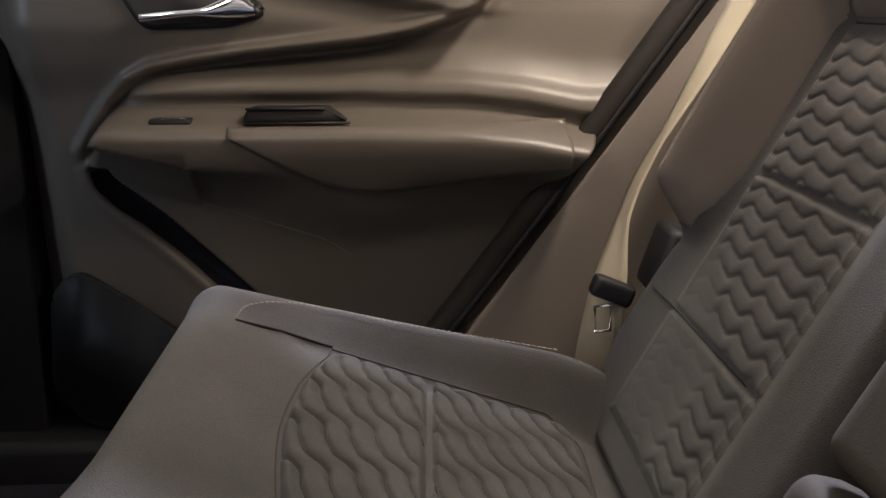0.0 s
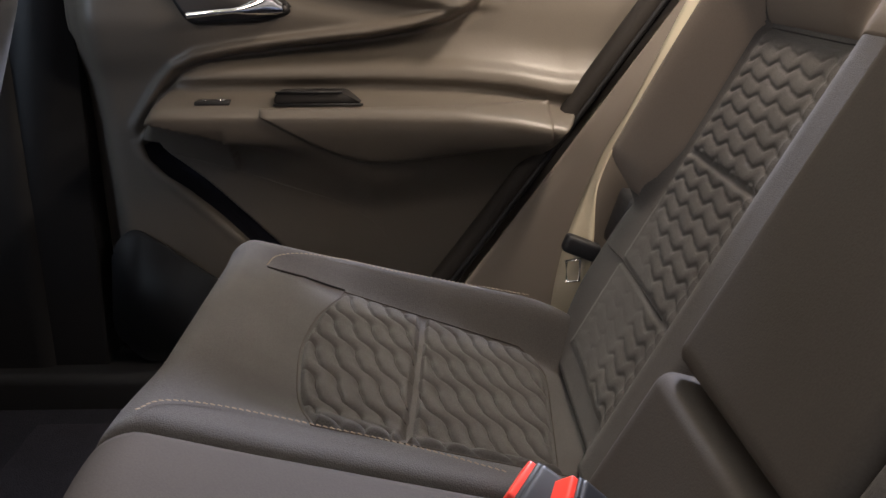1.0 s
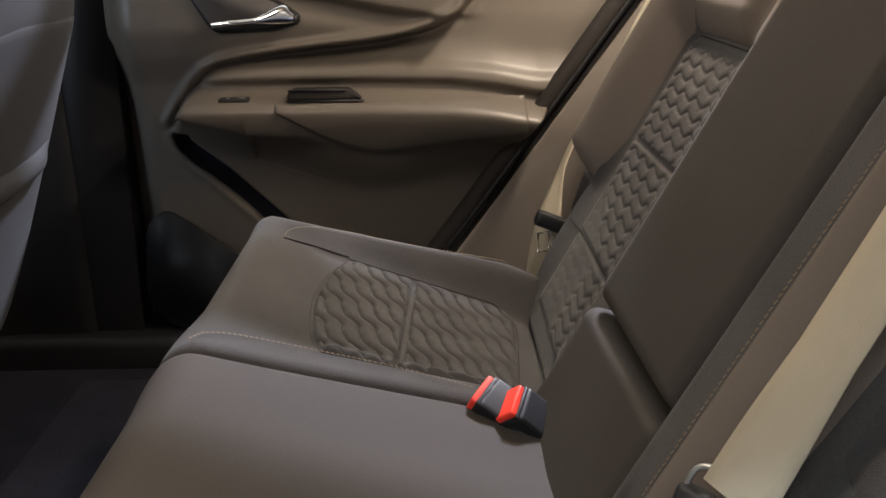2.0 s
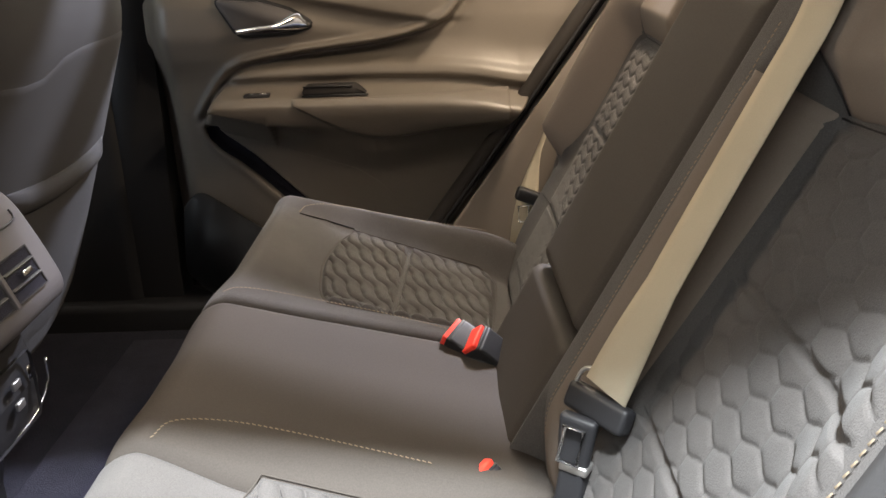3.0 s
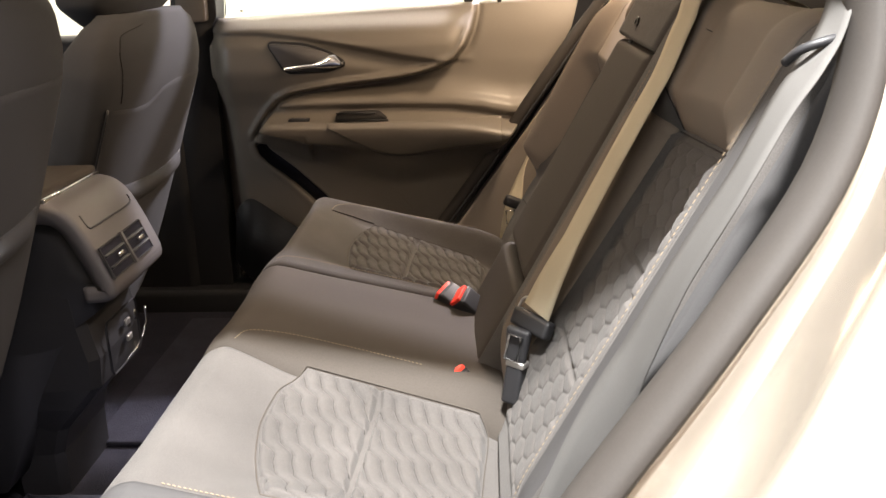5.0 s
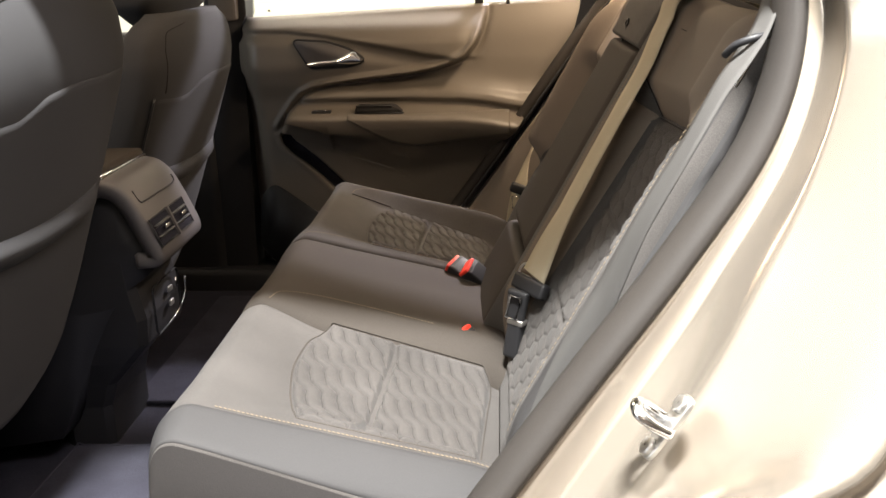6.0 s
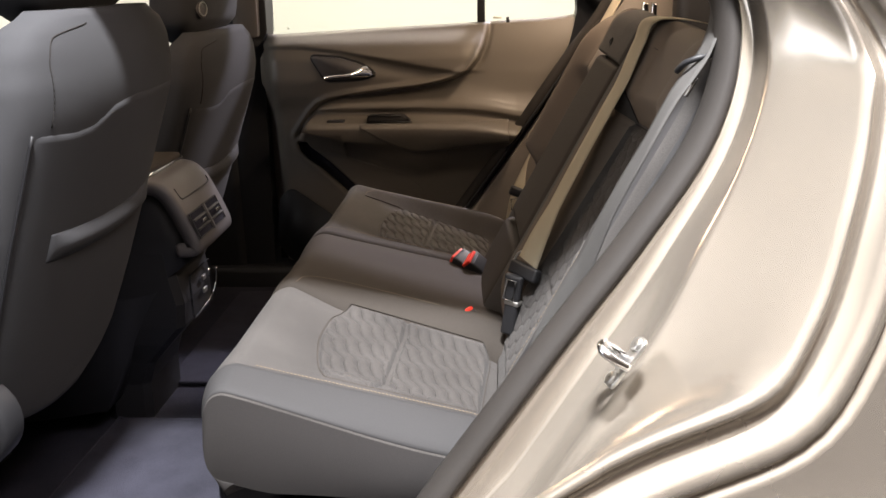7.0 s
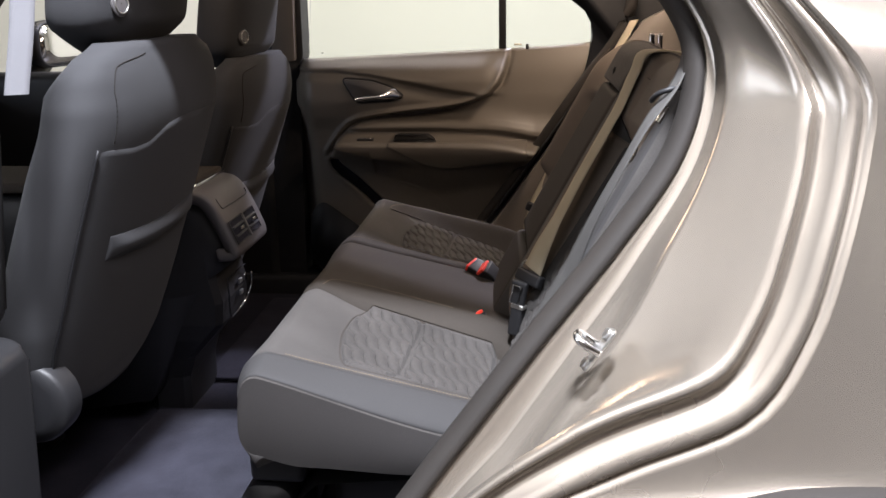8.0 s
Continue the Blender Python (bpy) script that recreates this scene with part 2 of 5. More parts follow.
def rounded(outline, r, n=5):
    """The outline of (x, z) corners with each corner rounded by r."""
    out = []
    k = len(outline)
    for i in range(k):
        p, a, b = Vector(outline[i]), Vector(outline[i - 1]), Vector(outline[(i + 1) % k])
        da, db = (a - p), (b - p)
        rr = min(r, da.length * 0.45, db.length * 0.45)
        s, e = p + da.normalized() * rr, p + db.normalized() * rr
        for j in range(n + 1):
            t = j / n
            out.append(tuple((1 - t) ** 2 * s + 2 * t * (1 - t) * p + t * t * e))
    return out


def stitches(points, pitch=0.006, length=0.0042, r=0.0008, normal=(0, 0, 1), bm=None):
    """Short threads lying along a curve."""
    pts = [Vector(p) for p in points]
    total = sum((b - a).length for a, b in zip(pts, pts[1:]))
    n = max(2, int(total / pitch))
    line = curve(pts, n)
    bm = bm or bmesh.new()
    nn = Vector(normal).normalized()
    for a, b in zip(line, line[1:]):
        d = (b - a).normalized()
        s = d.cross(nn).normalized()
        p, q = a - s * 0.0004, a + d * length + s * 0.0004
        top = nn * r
        v = [bm.verts.new(w) for w in (p - s * r, p + s * r, q + s * r, q - s * r, p + top + d * 0.0008, q + top - d * 0.0008)]
        bm.faces.new((v[0], v[1], v[4]))
        bm.faces.new((v[1], v[2], v[5], v[4]))
        bm.faces.new((v[2], v[3], v[5]))
        bm.faces.new((v[3], v[0], v[4], v[5]))
    return bm


def disc(at, axis, r, depth, sides=24, bm=None, dome=0.0):
    """A round button at a place, facing axis."""
    ax = Vector(axis).normalized()
    a = ax.cross(Vector((0.3, 0.5, 0.8))).normalized()
    b = ax.cross(a)
    at = Vector(at)
    rows = []
    for rr, h in ((r, 0), (r, depth * 0.7), (r * 0.92, depth), (r * 0.5, depth + dome * 0.7), (0.001, depth + dome)):
        rows.append([at + ax * h + (a * math.cos(2 * math.pi * k / sides) + b * math.sin(2 * math.pi * k / sides)) * rr for k in range(sides)])
    return grid(rows, True, bm)


def obox(c, a, b, half, bevel=0.0, seg=2, taper=1.0):
    """A box at c with the axes a, b (made square to a) and a x b, of the given half sizes."""
    a = Vector(a).normalized()
    b = (Vector(b) - a * a.dot(Vector(b))).normalized()
    n = a.cross(b)
    bm = bmesh.new()
    bmesh.ops.create_cube(bm, size=2.0)
    for v in bm.verts:
        v.co = Vector((v.co.x * half[0], v.co.y * half[1] * (taper if v.co.x < 0 else 1), v.co.z * half[2] * (taper if v.co.x < 0 else 1)))
    if bevel:
        bmesh.ops.bevel(bm, geom=bm.edges[:], offset=bevel, segments=seg, affect="EDGES", profile=0.6)
    for v in bm.verts:
        v.co = Vector(c) + a * v.co.x + b * v.co.y + n * v.co.z
    return bm


# ---- the room round the car ----
tagged(part("ground", block(-ROOM_X, ROOM_X, ROOM_Y0, ROOM_Y1, -0.1, 0.0), CONCRETE, smooth=False), "smooth grey-brown concrete showroom floor", "floor", kind="structure")
tagged(part("ceiling", block(-ROOM_X, ROOM_X, ROOM_Y0, ROOM_Y1, ROOM_Z, ROOM_Z + 0.1), CEILING, smooth=False), "plain pale painted room ceiling", "ceiling", kind="structure")
for nm, b in (("wall_north", (-ROOM_X, ROOM_X, ROOM_Y1, ROOM_Y1 + 0.15, 0, ROOM_Z)), ("wall_south", (-ROOM_X, ROOM_X, ROOM_Y0 - 0.15, ROOM_Y0, 0, ROOM_Z)),
              ("wall_east", (ROOM_X, ROOM_X + 0.15, ROOM_Y0, ROOM_Y1, 0, ROOM_Z)), ("wall_west", (-ROOM_X - 0.15, -ROOM_X, ROOM_Y0, ROOM_Y1, 0, ROOM_Z))):
    tagged(part(nm, block(*b), SOUTH_WALL if nm == "wall_south" else WALLS, smooth=False), "unseen brown wall added to tint the paint's reflections" if nm == "wall_south" else "plain pale cream painted room wall", "wall", kind="structure")

# ---- the car's body ----
car = thing("car_body", (0, 0, 0.0), "champagne metallic SUV body with its rear door opening bare", "car body")


NA = 110
# inner edge of the door opening and outer edge of the door cut, from the roof down to the sill
INNER = curve([(-0.30, -0.46, 1.545), (0.06, -0.47, 1.52), (0.205, -0.51, 1.42), (0.300, -0.577, 1.30), (0.322, -0.605, 1.225), (0.297, -0.637, 1.133),
               (0.228, -0.672, 1.037), (0.147, -0.706, 0.940), (0.047, -0.749, 0.816), (-0.06, -0.79, 0.68), (-0.17, -0.81, 0.575), (-0.34, -0.815, 0.52), (-0.60, -0.815, 0.50)], NA)
OUTER = curve([(-0.30, -0.53, 1.59), (0.10, -0.56, 1.56), (0.29, -0.64, 1.42), (0.394, -0.709, 1.303), (0.452, -0.738, 1.225), (0.452, -0.757, 1.160),
               (0.431, -0.790, 1.072), (0.400, -0.820, 0.986), (0.345, -0.846, 0.912), (0.224, -0.864, 0.861), (0.100, -0.885, 0.800), (-0.06, -0.90, 0.66), (-0.20, -0.90, 0.54), (-0.60, -0.90, 0.46)], NA)


def matched(i):
    """The two edges at step i, paired so that the lower bends meet."""
    return INNER[i], OUTER[i]


def rail(k):
    """Rails across the jamb from inner to outer, k in the list below."""
    out = []
    for i in range(NA + 1):
        a, d = matched(i)
        t0, t1 = INNER[max(0, i - 1)], INNER[min(NA, i + 1)]
        t = (t1 - t0).normalized()
        side = Vector((-t.z, 0, t.x))           # away from the opening in the side plane
        if side.dot(d - a) < 0:
            side = -side
        s0, s1 = OUTER[max(0, i - 1)], OUTER[min(NA, i + 1)]
        s = (s1 - s0).normalized()
        inw = Vector((-s.z, 0, s.x))
        if inw.dot(a - d) < 0:
            inw = -inw
        y = Vector((0, 1, 0))
        g = min(1.0, math.hypot(d.x - a.x, d.z - a.z) / 0.13)
        side, inw = side * g, inw * g
        # the pressed groove widens towards the sill
        gw = soft([(0.70, 2.40), (0.86, 2.20), (0.98, 1.90), (1.08, 1.05), (1.15, 0.60), (1.25, 0.50)], a.z)
        rd = soft([(0.70, 0.038), (0.86, 0.035), (0.98, 0.029), (1.10, 0.020), (1.20, 0.016)], a.z)
        st = 0.006 + 0.026 * gw
        inner = a + side * (0.010 + 0.030 * gw) - y * 0.052
        table = {
            "flange_back": a + y * 0.02 - side * 0.004,
            "flange": a - side * 0.002,
            "flange_mid": a + side * (0.5 * rd) - y * 0.004,
            "ridge": a + side * rd - y * 0.005,
            "ridge_turn": a + side * (rd + 0.003) - y * 0.009,
            "groove_a": a + side * max(rd + 0.5 * (st - rd), rd + 0.0045) - y * 0.022,
            "groove_b": a + side * max(rd + 0.92 * (st - rd), rd + 0.006) - y * 0.038,
            "step": a + side * st - y * 0.047,
            "step_turn": a + side * (0.008 + 0.028 * gw) - y * 0.051,
            "panel_a": inner.lerp(d + inw * 0.060 + y * 0.026, 0.33),
            "panel_b": inner.lerp(d + inw * 0.060 + y * 0.026, 0.70),
            "panel_c": d + inw * 0.060 + y * 0.026,
            "bead": d + inw * 0.052 + y * 0.018,
            "bead_turn": d + inw * 0.047 + y * 0.019,
            "gutter_a": d + inw * 0.041 + y * 0.028,
            "gutter_b": d + inw * 0.030 + y * 0.028,
            "lip_in": d + inw * 0.022 + y * 0.012,
            "lip": d + inw * 0.012 + y * 0.005,
            "lip_out": d + inw * 0.003 + y * 0.004,
            "hem_in": d + y * 0.010,
            "hem": d - inw * 0.003 + y * 0.002,
            "skin": d - inw * 0.010,
        }
        out.append(table[k])
    return out


JAMB = ["flange_back", "flange", "flange_mid", "ridge", "ridge_turn", "groove_a", "groove_b", "step", "step_turn", "panel_a", "panel_b", "panel_c", "bead", "bead_turn",
        "gutter_a", "gutter_b", "lip_in", "lip", "lip_out", "hem_in", "hem", "skin"]
jamb = part("door_jamb", grid([rail(k) for k in JAMB]), PAINT, car, "painted door jamb with pressed channels")

# the outer quarter panel, from the door cut back to the tail, with the wheel arch
ARCH_C, ARCH_X, ARCH_R = (0.47, 0.46), 0.50, 0.396


def quarter(i, j, nj=40):
    p = rail_skin[i]
    k = i / NA
    ang = math.radians(20 + 175 * sm(0.40, 0.90, k))
    arch = Vector((ARCH_C[0] + ARCH_X * math.cos(ang), 0, max(0.16, ARCH_C[1] + ARCH_R * math.sin(ang))))
    far = Vector((2.1, 0, lerp([(0, 1.62), (0.40, 0.62)], k)))
    w = sm(0.385, 0.40, k)
    e = far.lerp(arch, w)
    t = j / nj
    x, z = p.x + (e.x - p.x) * t, p.z + (e.z - p.z) * t
    y = -0.823 + 0.33 * (z - 1.0) if z > 0.86 else -0.869 - 0.05 * (0.86 - z)
    y += 0.012 * sm(0.0, 1.6, x - p.x)
    first = p.y
    return Vector((x, first + (y - first) * sm(-0.15, 0.9, t) ** 1.5, z))


rail_skin = rail("skin")
part("quarter_panel", grid([[quarter(i, j) for j in range(41)] for i in range(NA + 1)]), PAINT, car, "champagne painted quarter panel")
arch_line = [Vector((ARCH_C[0] + ARCH_X * math.cos(a), -0.868, ARCH_C[1] + ARCH_R * math.sin(a))) for a in [math.radians(15 + 3.3 * k) for k in range(54)]]
part("wheel_arch_trim", grid([[p + Vector(((ARCH_C[0] - p.x) * f, g, (ARCH_C[1] - p.z) * f)) for f, g in ((-0.012, 0.004), (-0.01, -0.010), (0.0, -0.016), (0.07, -0.018), (0.10, -0.012), (0.11, 0.01), (0.12, 0.25))] for p in arch_line]),
     RUBBER, car, "black plastic wheel arch moulding")
# rubber seal along the door opening


def seal_row(i):
    p = INNER[i]
    t = (INNER[min(NA, i + 1)] - INNER[max(0, i - 1)]).normalized()
    side = Vector((-t.z, 0, t.x))
    if side.dot(OUTER[i] - p) < 0:
        side = -side
    out = []
    for sx, yy in ((0.004, -0.002), (0.003, -0.009), (-0.002, -0.012), (-0.009, -0.010), (-0.015, -0.002), (-0.019, 0.010), (-0.018, 0.022), (-0.012, 0.032), (-0.002, 0.036), (0.008, 0.03)):
        out.append(p + side * sx + Vector((0, yy, 0)))
    return out


part("door_seal", grid([seal_row(i) for i in range(NA + 1)], True), RUBBER, car, "dark grey rubber door seal")
# inner trim of the near rear pillar, behind the seal
part("pillar_trim", grid([[INNER[i] + Vector((0.0 + 0.05 * t, 0.05 + 0.05 * t, 0.02 * t)) if t < 1.5 else INNER[i] + Vector((0.55, 0.10 + 0.02 * t, 0.02)) for t in (0, 0.5, 1, 2, 3)] for i in range(0, 78)]),
     BLACK, car, "black inner pillar trim")

# floor pan, tunnel, roof, tail and front closures
part("floor_pan", block(-2.0, 1.9, -0.80, 0.86, 0.40, 0.492, 0.004), CARPET, car, "dark carpeted car floor")
part("sill_trim", block(-1.9, -0.12, -0.815, -0.70, 0.42, 0.515, 0.012), BLACK, car, "black sill trim")
part("sill_trim", block(-1.9, -0.05, 0.74, 0.86, 0.42, 0.545, 0.015), BLACK, car, "black sill trim")
roof_rows = []
for i in range(25):
    y = -0.56 + 1.20 * i / 24
    s = (y - 0.04) / 0.60
    roof_rows.append([Vector((x, y, 1.60 - 0.05 * abs(s) ** 3 - 0.05 * ((x - 0.2) / 1.6) ** 2)) for x in [-1.9 + 3.9 * j / 24 for j in range(25)]])
rows2 = [[p + Vector((0, 0, 0.05)) for p in r] for r in roof_rows]
part("headliner", grid(roof_rows), HEADLINER, car, "cream headliner")
part("roof", grid(rows2), PAINT, car, "painted roof skin")
part("tail_panel", block(1.75, 1.85, -0.75, 0.83, 0.45, 1.60, 0.02), BLACK, car, "dark tailgate inner trim")
part("load_floor", block(0.36, 1.76, -0.70, 0.78, 0.80, 0.86, 0.01), CARPET, car, "dark load floor")
part("load_side", block(0.62, 1.78, -0.74, -0.60, 0.80, 1.56, 0.03), BLACK, car, "black load side trim")
part("load_side", block(0.50, 1.78, 0.66, 0.78, 0.80, 1.56, 0.03), BLACK, car, "black load side trim")
part("dashboard", block(-1.95, -1.45, -0.70, 0.78, 0.55, 1.10, 0.08, 4), BLACK, car, "black dashboard")
# near centre pillar, seen past the open door
part("centre_pillar_lower", plate(rounded([(-0.66, 0.49), (-0.50, 0.49), (-0.472, 0.91), (-0.49, 0.925), (-0.66, 0.94)], 0.02), -0.80, -0.70, 0.008), BLACK, car, "black lower centre pillar trim")
part("centre_pillar_upper", plate(rounded([(-0.66, 0.94), (-0.50, 0.94), (-0.470, 1.18), (-0.478, 1.20), (-0.44, 1.56), (-0.66, 1.56)], 0.02), -0.79, -0.69, 0.008), BLACK, car, "black centre pillar trim")
part("centre_pillar_far", plate(rounded([(-0.66, 0.49), (-0.530, 0.49), (-0.512, 1.14), (-0.500, 1.16), (-0.496, 1.56), (-0.575, 1.56), (-0.60, 1.15), (-0.66, 0.9)], 0.01), 0.78, 0.86, 0.006), BLACK, car, "black far centre pillar")
part("centre_pillar_cover", plate(rounded([(-0.578, 1.150), (-0.518, 1.150), (-0.505, 1.55), (-0.58, 1.55)], 0.008), 0.755, 0.785, 0.006), PILLAR_TRIM, car, "grey-beige upper pillar cover")

# Unseen door, added to keep side light out of the cabin's front.
part("unseen_front_door", block(-1.60, -0.665, -0.875, -0.775, 0.42, 1.14, 0.02, 2), PAINT, car, "unseen painted near front door that blocks light")

# far rear quarter: inner trim with the window opening, lower trim beside the seat
part("quarter_trim_far", plate([(0.075, 0.50)] + [(0.066, 0.835), (0.215, 1.04), (0.262, 1.115), (0.272, 1.172), (0.277, 1.20), (0.279, 1.236), (0.262, 1.268), (0.225, 1.298), (0.15, 1.33), (0.055, 1.36), (0.055, 1.56), (0.95, 1.56), (0.95, 0.50)],
     0.765, 0.83, 0.004), BLACK, car, "black far rear quarter trim")
part("pillar_trim_lower", plate(rounded([(-0.13, 0.50), (0.010, 0.70), (0.345, 1.165), (0.40, 1.24), (0.52, 1.30), (0.60, 0.50)], 0.01), 0.728, 0.768, 0.006), PILLAR_TRIM, car, "grey-brown lower pillar trim")
part("seal_far", tube(curve([(-0.12, 0.742, 0.575), (-0.02, 0.738, 0.705), (0.112, 0.732, 0.885), (0.245, 0.728, 1.075), (0.345, 0.722, 1.215), (0.37, 0.71, 1.32), (0.33, 0.69, 1.46)], 40), 0.0155, 10), RUBBER, car, "black far door seal")
part("seal_lip_far", tube(curve([(-0.10, 0.730, 0.585), (0.00, 0.724, 0.715), (0.130, 0.719, 0.895), (0.262, 0.716, 1.082), (0.352, 0.712, 1.21)], 40), 0.004, 8), BLACK, car, "black seal edge")

# ---- far rear door ----
door = thing("door_1", (-0.2, 0.80, 0.50), "closed dark taupe plastic rear door panel with armrest", "car door", kind="structure")
LEAF = [(-0.60, 1.122), (-0.486, 1.122), (-0.40, 1.121), (-0.30, 1.108), (-0.20, 1.088), (-0.093, 1.066), (0.0, 1.052)]
SEAM = [(-0.262, 0.930), (-0.235, 0.914), (-0.21, 0.899), (-0.185, 0.884), (-0.161, 0.872), (-0.135, 0.8635), (-0.11, 0.8605), (-0.07, 0.863), (-0.017, 0.871), (0.04, 0.879), (0.13, 0.890)]
LOWER = [(-0.44, 0.878), (-0.40, 0.868), (-0.32, 0.846), (-0.25, 0.822), (-0.17, 0.796), (-0.126, 0.788), (-0.10, 0.790), (-0.05, 0.800), (0.1, 0.815)]
POCKET = [(-0.44, 0.878), (-0.40, 0.868), (-0.32, 0.846), (-0.25, 0.822), (-0.17, 0.796), (-0.126, 0.764), (-0.10, 0.730), (-0.08, 0.70)]


def sill_z(x):
    return 1.150 + 0.020 * (x + 0.487) / 0.52 + 0.6 * max(0.0, x - 0.12) ** 2


# the edge between the upper wing with the front panel, and the armrest body: from the floor up the slot, round the swoop, to the sill
EDGE = [(-0.10, 0.50), (-0.280, 0.70), (-0.378, 0.802), (-0.425, 0.843), (-0.438, 0.862), (-0.442, 0.879), (-0.437, 0.90), (-0.420, 0.925), (-0.395, 0.958), (-0.372, 0.979), (-0.345, 0.992), (-0.30, 1.001), (-0.25, 1.008),
        (-0.196, 1.014), (-0.12, 1.022), (-0.06, 1.033), (-0.02, 1.045), (0.012, 1.062), (0.034, 1.088), (0.047, 1.118), (0.054, 1.155), (0.056, 1.25)]


def edge_distance(x, z):
    """Distance from EDGE, positive on the armrest's side."""
    best, sign = 9.0, 1.0
    for (x0, z0), (x1, z1) in zip(EDGE, EDGE[1:]):
        dx, dz = x1 - x0, z1 - z0
        t = ((x - x0) * dx + (z - z0) * dz) / (dx * dx + dz * dz)
        t = 0.0 if t < 0 else 1.0 if t > 1 else t
        ex, ez = x - x0 - t * dx, z - z0 - t * dz
        d = ex * ex + ez * ez
        if d < best:
            best = d
            sign = 1.0 if dz * ex - dx * ez > 0 else -1.0
    return sign * math.sqrt(best)


def door_y(x, z):
    zl = lerp(LOWER, x)
    d = edge_distance(x, z)
    zr = z
    z = zr + lerp([(-0.12, 0.0), (0.0, 0.004), (0.063, 0.011), (0.128, 0.024)], x) * sm(0.87, 0.915, zr) * sm(1.06, 1.0, zr)
    body = soft([(0.50, 0.80), (zl - 0.07, 0.779), (zl - 0.012, 0.768), (zl + 0.05, 0.724), (0.892, 0.690), (0.916, 0.679), (0.928, 0.6770), (0.936, 0.6820), (0.942, 0.695), (0.947, 0.713), (0.952, 0.728), (0.958, 0.7365),
                 (0.964, 0.734), (0.972, 0.7255), (0.984, 0.7285), (1.00, 0.744), (1.03, 0.757), (1.06, 0.761), (1.11, 0.768), (1.20, 0.795)], z)
    wing = soft([(0.50, 0.805), (0.70, 0.785), (0.90, 0.770), (0.96, 0.758), (1.01, 0.733), (1.05, 0.722), (1.09, 0.724), (1.12, 0.738), (1.16, 0.772), (1.20, 0.795)], z)
    z = zr
    up = sm(0.88, 0.96, z)
    wing -= 0.008 * up * math.exp(-((d + 0.007) / 0.007) ** 2) * sm(1.14, 1.08, z)
    body += 0.005 * up * math.exp(-((d - 0.011) / 0.006) ** 2)
    y = wing + (body - wing) * sm(-0.004, 0.009 + 0.012 * (1 - up), d)
    loop = sm(0.885, 0.905, z) * sm(1.16, 1.10, z)
    y += loop * (0.014 * math.exp(-((d - 0.003) / 0.0045) ** 2) - 0.004 * math.exp(-((d + 0.010) / 0.007) ** 2))
    # crease below the window band, fading to the rear
    if x < 0.056:
        zf = lerp(LEAF, x)
        band = sm(-0.003, 0.008, z - zf) * sm(0.06, -0.01, x)
        y -= 0.010 * band * sm(1.165, 1.13, z)
        y += 0.006 * math.exp(-((z - zf + 0.012) / 0.016) ** 2) * sm(-0.46, -0.36, x) * sm(0.0, -0.1, x)
    # dark storage slot
    if z < 0.885:
        y += 0.034 * sm(0.000, 0.009, d) * sm(0.034, 0.025, d) * sm(0.890, 0.874, z)
        y -= 0.002 * math.exp(-((d + 0.006) / 0.006) ** 2)
    y += 0.055 * sm(-0.455, -0.525, x) ** 2
    return y


rows = []
ND_X, ND_Z = 230, 190
for k in range(ND_Z + 1):
    v = k / ND_Z
    row = []
    for i in range(ND_X + 1):
        u = i / ND_X
        zt = sill_z(-0.535 + u * 0.80)
        z = 0.52 + v * (zt - 0.52)
        xe = -0.026 + 0.732 * (z - 0.704) + 0.006
        x = -0.522 + u * (xe + 0.522)
        row.append(Vector((x, door_y(x, z), z)))
    rows.append(row)
# roll the top over to the glass and the edges back
rows.append([p + Vector((0, 0.012, 0.006)) for p in rows[-1]])
rows.append([p + Vector((0, 0.020, -0.002)) for p in rows[-1]])
rows = [[r[0] + Vector((-0.006, 0.045, 0)), r[0] + Vector((-0.004, 0.008, 0))] + r + [r[-1] + Vector((0.004, 0.012, 0)), r[-1] + Vector((0.004, 0.05, 0))] for r in rows]
part("door_panel", grid(rows), DOOR_TRIM, door, "moulded dark taupe door trim")
part("door_backing", plate([(-0.20, 0.50), (0.62, 0.50), (0.62, 1.13), (0.28, 1.12), (-0.05, 0.72)], 0.802, 0.826), BLACK, car, "black inner body side")
part("door_shell", plate([(-0.53, 0.50), (-0.19, 0.50), (0.30, 1.15), (-0.49, 1.13)], 0.835, 0.90, 0.01), PAINT, door, "painted door shell")


# armrest pad, a little proud of the panel under its seam
def pad_fn(u, v):
    x = -0.262 + u * 0.372
    z0 = lerp(SEAM, x) if u > 0 else 0.930
    z1 = 0.9395
    z = z0 + (z1 - z0) * v
    edge = min(v * (z1 - z0) / 0.007, (x + 0.262) / 0.02, 1.0)
    lift = 0.0085 * math.sqrt(max(0.0, 1 - (1 - max(0, edge)) ** 2))
    return Vector((x, door_y(x, z) + 0.002 - lift, z))


part("armrest_pad", shell(pad_fn, 90, 22, (0, 0.02, 0), False), DOOR_TRIM, door, "padded armrest face")
# pocket front below the armrest
pocket_bm = tube([Vector((x, door_y(x, z) + 0.0005, z)) for x, z in [(-0.40 + 0.31 * k / 40, lerp(POCKET, -0.40 + 0.31 * k / 40)) for k in range(41)]], 0.0010, 6)
part("pocket_seam", pocket_bm, DOOR_TRIM, door, "dark pocket seam")
# Dark sheet over the slot's walls imitates the shade inside it.
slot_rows = []
